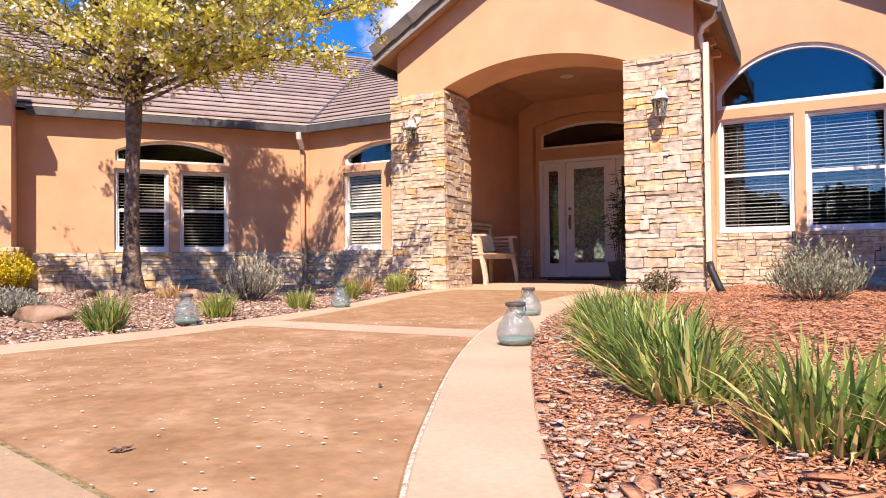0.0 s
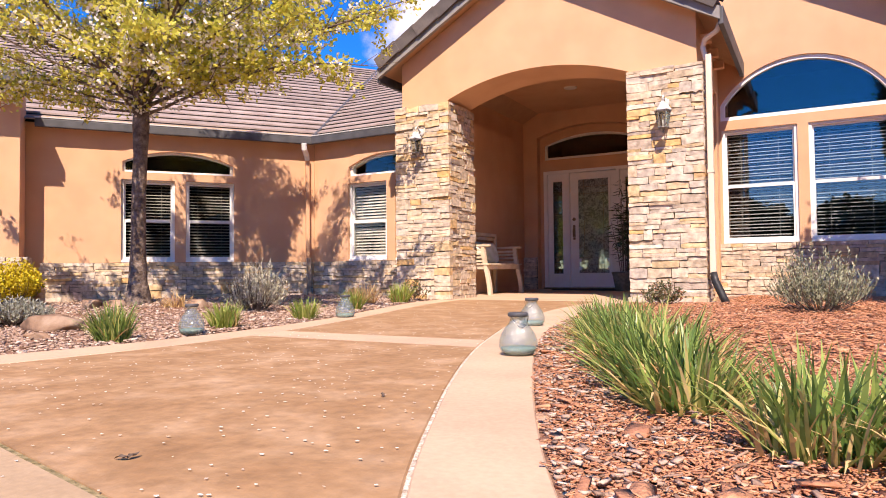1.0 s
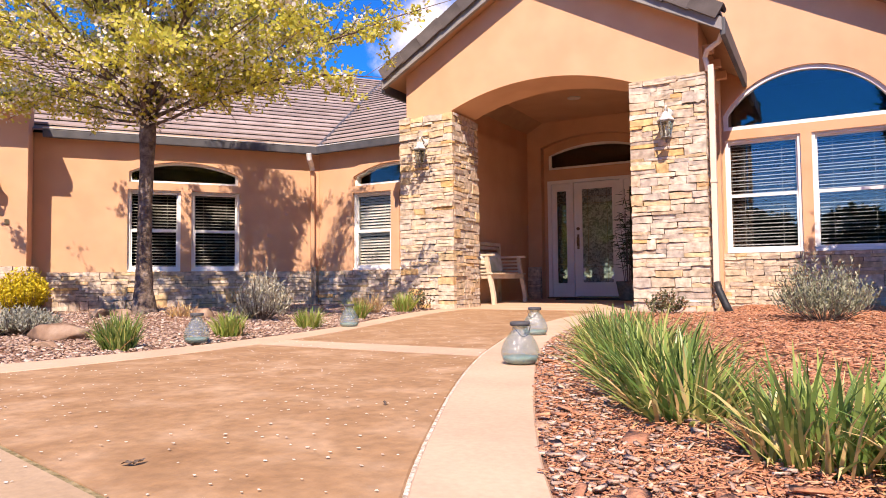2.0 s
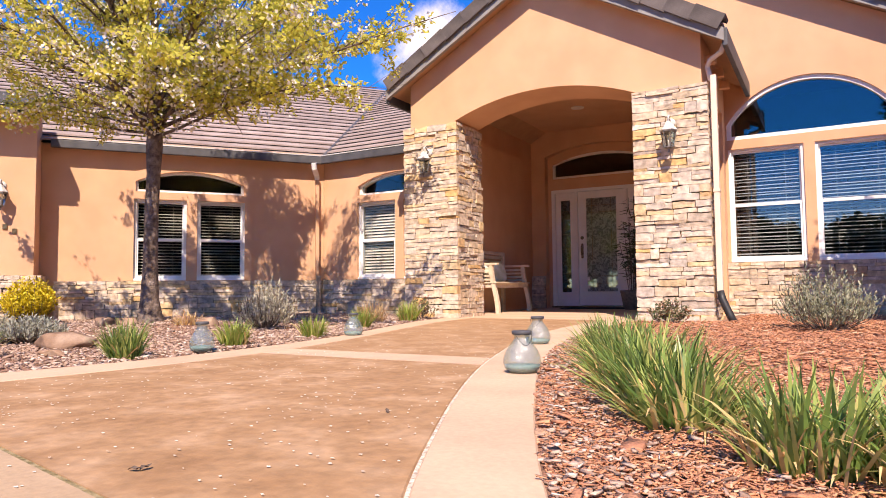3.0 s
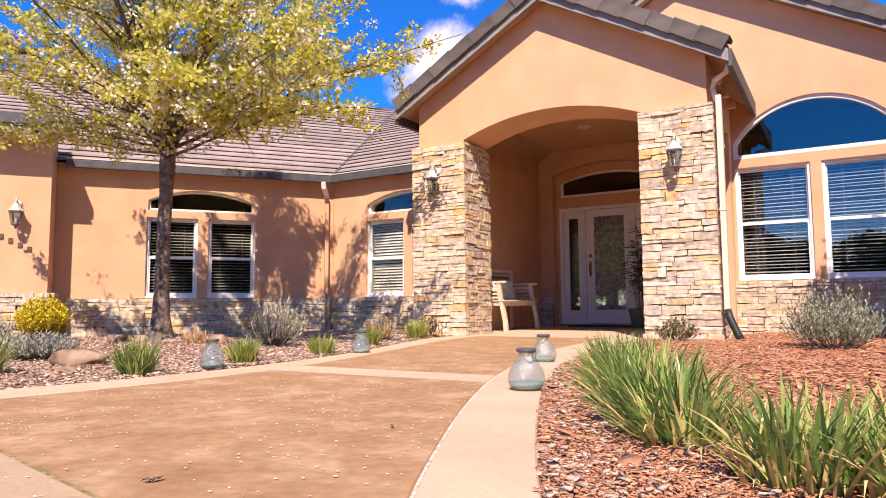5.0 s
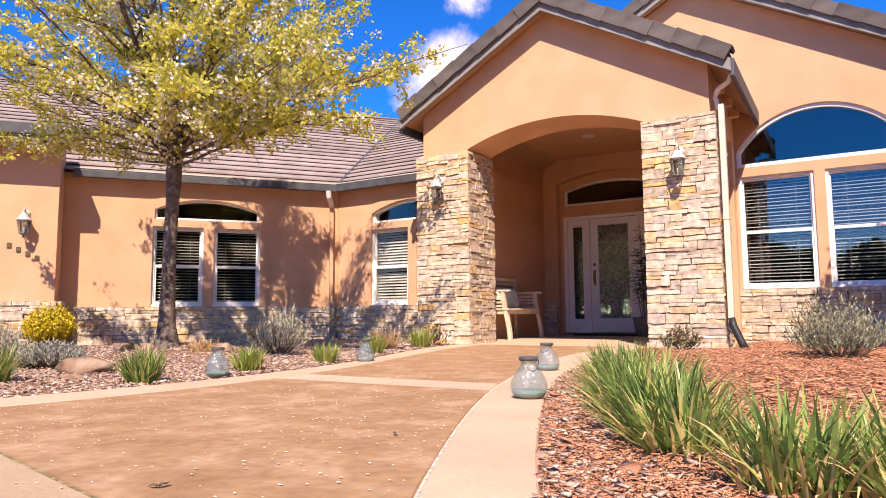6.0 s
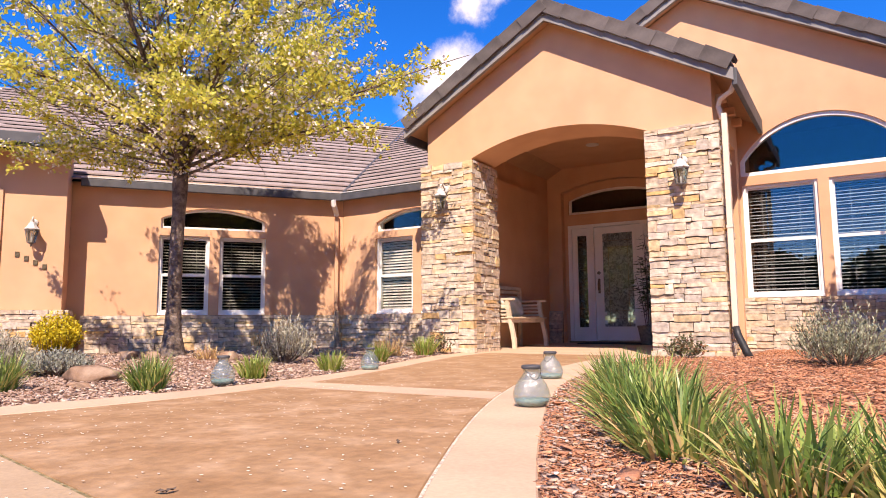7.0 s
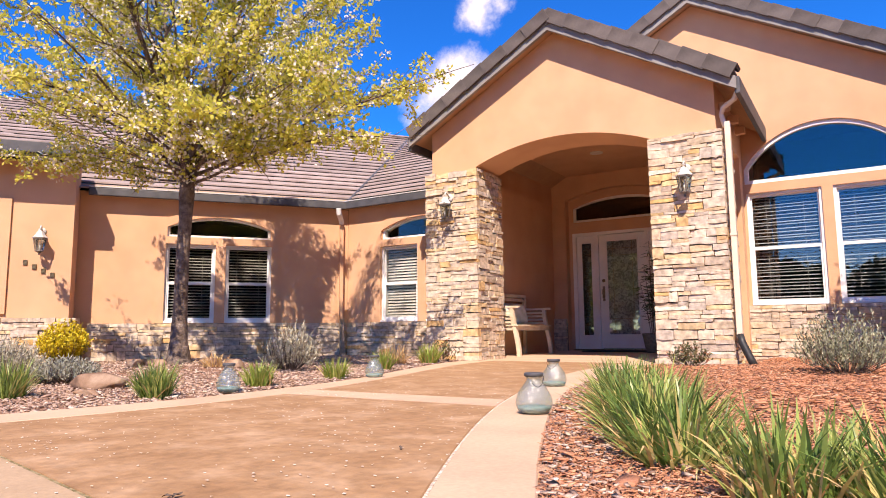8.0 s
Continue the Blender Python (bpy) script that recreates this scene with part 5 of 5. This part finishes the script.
    # low spreading limbs that arch outwards
    for i in range(17):
        bl = bmesh.new()
        a = 2 * math.pi * (i + rnd.uniform(-0.3, 0.3)) / 17
        el = radians((24, 44, 31, 52, 27)[i % 5] + rnd.uniform(-5, 5))
        d = Vector((math.cos(a) * math.cos(el), math.sin(a) * math.cos(el), math.sin(el)))
        made = shoot(bl, Vector((0.02, 0, 1.86 + 0.10 * (i % 7))), d, rnd.uniform(2.4, 3.0), 0.018, 1, -0.022, 0.075)
        if made:
            side_shoots(bl, made[0], made[1], 2, 0.20, 0.085, lambda o: 0.55, lambda z: 0.3)
        part("branch", bl, TRUNK, t, "", True)
    # drooping limbs at the crown's lower edge
    for i, deg in enumerate((196, 214, 232, 250, 292, 318, 344, 2, 20, 46)):
        bl = bmesh.new()
        a, el = radians(deg + rnd.uniform(-5, 5)), radians(rnd.uniform(9, 19))
        made = shoot(bl, Vector((0.02, 0, 1.92 + 0.05 * (i % 5))), Vector((math.cos(a) * math.cos(el), math.sin(a) * math.cos(el), math.sin(el))), rnd.uniform(1.9, 2.5) * (0.66 if deg in (196, 214, 232) else 1.0), 0.015, 1, -0.004, 0.06)
        if made:
            side_shoots(bl, made[0], made[1], 2, 0.25, 0.10, lambda o: 0.42, lambda z: 0.3)
        part("branch", bl, TRUNK, t, "", True)
    # one long low limb towards the porch
    bl = bmesh.new()
    a, el = radians(29), radians(20)
    made = shoot(bl, Vector((0.02, 0, 1.95)), Vector((math.cos(a) * math.cos(el), math.sin(a) * math.cos(el), math.sin(el))), 3.25, 0.024, 1, -0.012, 0.03, 1.35)
    side_shoots(bl, made[0], made[1], 2, 0.3, 0.10, lambda o: 0.45, lambda z: 0.3)
    part("branch", bl, TRUNK, t, "", True)

    vs, fs, bv, bf = [], [], [], []
    for q, level in spurs:
        if noise.noise(q * 1.9) < rnd.uniform(-0.46, 0.18) or (level == 1 and rnd.random() < 0.3):
            continue
        q = q + Vector((rnd.gauss(0, 0.02), rnd.gauss(0, 0.02), rnd.gauss(0, 0.02)))
        inner = max(0.0, 1 - math.hypot(q.x, q.y) / 2.4)
        white = rnd.random() < 0.22 + 0.45 * inner
        wide = rnd.uniform(0.019, 0.032)
        for _ in range(rnd.randint(9, 15)):
            o = Vector((rnd.gauss(0, 1), rnd.gauss(0, 1), rnd.gauss(0, 0.9)))
            c = q + o * wide
            d = (o + Vector((rnd.gauss(0, 0.6), rnd.gauss(0, 0.6), rnd.gauss(0, 0.6)))).normalized()
            s = d.orthogonal().normalized()
            a2 = rnd.uniform(0, 6.28)
            s = (s * math.cos(a2) + d.cross(s) * math.sin(a2)).normalized()
            blossom = white and rnd.random() < 0.7
            ln, w = (0.034, 0.034) if blossom else (rnd.uniform(0.036, 0.058), rnd.uniform(0.026, 0.038))
            V, F = (bv, bf) if blossom else (vs, fs)
            b0 = len(V)
            V += [tuple(c), tuple(c + d * ln * 0.5 - s * w * 0.5), tuple(c + d * ln), tuple(c + d * ln * 0.5 + s * w * 0.5)]
            F.append((b0, b0 + 1, b0 + 2, b0 + 3))
    part("crown", mesh_of("crown", vs, fs), LEAF, t, "yellow-green young leaves")
    part("blossoms", mesh_of("blossoms", bv, bf), BLOSSOM, t, "small creamy white blossoms")
    return t


flowering_tree(-1.62, -7.03, 5, "flowering tree with yellow-green leaves and white blossom in the gravel bed")


# ---- far trees behind, seen in the window panes ----
def far_tree(x, y, h, r, seed, mat=FAR_LEAF, where="across the drive", size=1.0):
    rnd = random.Random(seed)
    t = thing("dark_tree", pose(x, y, -0.05), "dark green broad tree across the drive" if where == "across the drive" else "green tree added to show through the door glass", "tree", "trees " + where)
    bm = bmesh.new()
    tube(bm, [(0, 0, -0.05), (0.05, 0, h * 0.3), (0, 0.05, h * 0.7)], [0.25, 0.18, 0.06], 8)
    for i in range(7):
        a = i * 2.4
        tube(bm, [(0, 0, h * (0.25 + 0.06 * i)), (math.cos(a) * r * 0.4, math.sin(a) * r * 0.4, h * (0.35 + 0.07 * i)), (math.cos(a) * r * 0.8, math.sin(a) * r * 0.8, h * (0.4 + 0.075 * i))], [0.09, 0.06, 0.02], 5)
    part("trunk", bm, TRUNK, t)
    vs, fs = [], []
    lumps = []
    for _ in range(64):
        a, f = rnd.uniform(0, 6.28), math.sqrt(rnd.random())
        z = rnd.uniform(0.22, 1.0)
        rr = r * f * math.sqrt(max(0.05, 1 - ((z - 0.45) / 0.58) ** 2))
        lumps.append(Vector((math.cos(a) * rr, math.sin(a) * rr, z * h)))
    for c0 in lumps:
        for _ in range(int(120 / size)):
            c = c0 + Vector((rnd.gauss(0, r * 0.13), rnd.gauss(0, r * 0.13), rnd.gauss(0, h * 0.06)))
            d = Vector((rnd.gauss(0, 1), rnd.gauss(0, 1), rnd.gauss(0, 1))).normalized()
            s = d.orthogonal().normalized()
            ln = size * rnd.uniform(0.35, 0.65)
            b0 = len(vs)
            vs += [tuple(c), tuple(c + d * ln * 0.5 - s * ln * 0.35), tuple(c + d * ln), tuple(c + d * ln * 0.5 + s * ln * 0.35)]
            fs.append((b0, b0 + 1, b0 + 2, b0 + 3))
    part("crown", mesh_of("crown", vs, fs), mat, t)


for i, (x, y, h, r) in enumerate(((20, -17, 10, 5.0), (23, -22, 11, 5.0), (24, -12, 10, 5.0), (19, -28, 9, 4.5), (27, -17, 12, 5.5), (6, -48, 4.6, 3.6), (-1, -52, 5.2, 4.0), (12, -46, 4.2, 3.6),
                                  (-6, -36, 6.2, 3.2), (-15, -44, 4.4, 4.0), (-24, -40, 4.0, 4.0), (19, -50, 5.0, 4.0), (3, -50, 3.6, 3.4))):
    far_tree(x, y, h, r, 500 + i, GRASS if (x, y) == (-6, -36) else FAR_LEAF)
# added tree beyond the back wall, puts green into the door glass
far_tree(-2.9, 12.5, 4.6, 2.4, 530, YOUNG_GRASS, "behind the house", 0.3)


# ---- beds: bark and gravel ----
def bed_height(x, y):
    return GROUND - 0.012 + 0.035 * max(0.0, min(1.0, (y + 8.5) / 4.0)) + 0.012 * noise.noise(Vector((x * 1.7, y * 1.7, 0))) + 0.085 * math.exp(-((x + 1.75) ** 2 + (y + 6.9) ** 2) / 0.8)


def bed(name, x0, x1, y0, y1, inside, mat, label, step=0.12):
    nx, ny = int((x1 - x0) / step), int((y1 - y0) / step)
    vs, idx, fs = [], {}, []
    for i in range(nx):
        for j in range(ny):
            x, y = x0 + i * step, y0 + j * step
            if not inside(x + step / 2, y + step / 2):
                continue
            f = []
            for a, b2 in ((i, j), (i + 1, j), (i + 1, j + 1), (i, j + 1)):
                if (a, b2) not in idx:
                    px, py = x0 + a * step, y0 + b2 * step
                    idx[(a, b2)] = len(vs)
                    vs.append((px, py, bed_height(px, py)))
                f.append(idx[(a, b2)])
            fs.append(f)
    return tagged(part(name, mesh_of(name, vs, fs), mat, smooth=True), label, "garden bed", kind="structure")


bed("bed_east", 2.3, 9.5, -12.5, -2.2, lambda x, y: x > smooth_line(R_OUT, y) - 0.10 and not (x < 3.3 and y > -4.2), SOIL, "dark soil under the bark mulch")
bed("bed_west", -9.5, 0.9, -12.5, -1.8, lambda x, y: x < smooth_line(L_OUT, y) + 0.10 and y < -3.2, SOIL, "dark soil under the gravel mulch")


def chips(name, count, place, size, mat, label, seed, category, flat=0.16):
    """Loose chips: thin slivers lying every way."""
    rs = np.random.RandomState(seed)
    pos = place(rs, count)
    n = len(pos)
    ln = np.minimum(size[0] * np.exp(rs.normal(0, 0.6, n)), size[0] * 2.8)
    wd = np.minimum(size[1] * np.exp(rs.normal(0, 0.5, n)), size[1] * 2.5)
    th = np.minimum(wd, ln) * flat + 0.0015
    yaw, pit, rol = rs.uniform(0, 2 * np.pi, n), rs.normal(0, 0.15, n), rs.normal(0, 0.20, n)
    corner = np.array([(sx, sy, sz) for sz in (-1, 1) for sx, sy in ((-1, -1), (1, -1), (1, 1), (-1, 1))], float) * 0.5
    loc = corner[None] * np.stack([ln, wd, th], 1)[:, None, :]
    loc[:, :, 1] *= 1 + rs.uniform(-0.55, 0.25, (n, 8))
    loc[:, :, 0] *= 1 + rs.uniform(-0.25, 0.2, (n, 8))
    cx, sx, cy, sy, cz, sz = np.cos(rol), np.sin(rol), np.cos(pit), np.sin(pit), np.cos(yaw), np.sin(yaw)
    x, y, z = loc[..., 0], loc[..., 1], loc[..., 2]
    y, z = y * cx[:, None] - z * sx[:, None], y * sx[:, None] + z * cx[:, None]
    x, z = x * cy[:, None] + z * sy[:, None], -x * sy[:, None] + z * cy[:, None]
    x, y = x * cz[:, None] - y * sz[:, None], x * sz[:, None] + y * cz[:, None]
    vs = np.stack([x, y, z], 2) + pos[:, None, :]
    quad = np.array([(0, 3, 2, 1), (4, 5, 6, 7), (0, 1, 5, 4), (1, 2, 6, 5), (2, 3, 7, 6), (3, 0, 4, 7)])
    fs = (np.arange(n)[:, None, None] * 8 + quad[None]).reshape(-1, 4)
    me = bpy.data.meshes.new(name)
    me.vertices.add(n * 8)
    me.vertices.foreach_set("co", vs.reshape(-1))
    me.loops.add(n * 24)
    me.loops.foreach_set("vertex_index", fs.reshape(-1).astype(np.int32))
    me.polygons.add(n * 6)
    me.polygons.foreach_set("loop_start", np.arange(0, n * 24, 4, dtype=np.int32))
    me.update(calc_edges=True)
    return tagged(part(name, me, mat), label, category, kind="stuff")


def scatter(x0, x1, y0, y1, inside, up, near=None):
    def place(rs, count):
        out = []
        while len(out) < count:
            x, y = rs.uniform(x0, x1), rs.uniform(y0, y1)
            if near and rs.rand() > near(x, y):
                continue
            if inside(x, y):
                out.append((x, y, bed_height(x, y) + rs.uniform(0.0, up)))
        return np.array(out)
    return place


def in_east(x, y):
    return x > smooth_line(R_OUT, y) + 0.010 and not (x < 3.4 and y > -4.3) and y < -2.34


def in_west(x, y):
    return x < smooth_line(L_OUT, y) - 0.015 and y < x * 1.3195 - 0.08 and y < -3.4 and not (x > -0.45 and y > -4.3)


chips("bark_mulch", 64000, scatter(3.1, 5.4, -11.3, -8.4, in_east, 0.016), (0.018, 0.0048), BARK_CHIP, "reddish-brown shredded bark mulch", 1, "mulch")
chips("bark_mulch", 46000, scatter(2.5, 6.6, -8.6, -2.3, in_east, 0.020), (0.036, 0.0075), BARK_CHIP, "reddish-brown shredded bark mulch", 2, "mulch")
chips("pale_wood_chips", 3200, scatter(2.6, 4.4, -11.3, -6.5, lambda x, y: in_east(x, y) and x < smooth_line(R_OUT, y) + 0.6, 0.022, lambda x, y: math.exp(-3.5 * max(0, x - smooth_line(R_OUT, y)))), (0.017, 0.009), PALE_CHIP, "pale grey weathered wood chips beside the walk", 3, "mulch", 0.3)
chips("gravel_mulch", 40000, scatter(-4.5, 0.9, -10.4, -3.4, in_west, 0.014), (0.021, 0.011), PALE_CHIP, "pinkish weathered wood chips and gravel", 4, "mulch", 0.35)


chips("bark_pieces", 420, scatter(3.1, 5.4, -11.3, -7.0, in_east, 0.03), (0.05, 0.026), BARK_CHIP, "larger flat bark pieces on the mulch", 5, "mulch", 0.2)


def petals(count, seed):
    rs = np.random.RandomState(seed)
    vs, fs = [], []
    while len(fs) < count:
        x, y = rs.uniform(0.5, 3.6), rs.uniform(-11.5, -4.5)
        if not (smooth_line(L_IN, y) < x < smooth_line(R_IN, y)):
            continue
        if noise.noise(Vector((x * 1.8, y * 1.8, 3.0))) < rs.uniform(-0.5, 0.55):
            continue
        r, a = rs.uniform(0.0032, 0.0066), rs.uniform(0, 6.28)
        z = walk_height(y) + 0.002
        b0 = len(vs)
        for k in range(5):
            t = a + k * 1.2566
            vs.append((x + r * math.cos(t), y + 0.7 * r * math.sin(t), z + rs.uniform(0, 0.0012)))
        fs.append(tuple(range(b0, b0 + 5)))
    return tagged(part("fallen_petals", mesh_of("fallen_petals", vs, fs), BLOSSOM), "fallen white blossom petals on the walk", "petals", kind="stuff")


petals(1500, 9)


def fallen_leaf(x, y, turn):
    bm = bmesh.new()
    rows = [(-0.016, 0.001, 0.001), (-0.006, 0.007, 0.005), (0.006, 0.006, 0.003), (0.017, 0.0008, 0.008)]
    prev = None
    for px, w, z in rows:
        ring = [bm.verts.new((px, -w, z + w * 0.5)), bm.verts.new((px, 0, z)), bm.verts.new((px, w, z + w * 0.6))]
        if prev:
            for k in (0, 1):
                bm.faces.new((prev[k], prev[k + 1], ring[k + 1], ring[k]))
        prev = ring
    return tagged(part("fallen_leaf", bm, TRUNK, m=pose(x, y, GROUND, 0, 0, turn)), "small curled brown leaf on the walk", "leaf", "fallen leaves on the walk")


fallen_leaf(2.95, -10.44, 20)
fallen_leaf(2.96, -10.42, 95)
fallen_leaf(3.04, -9.62, 130)
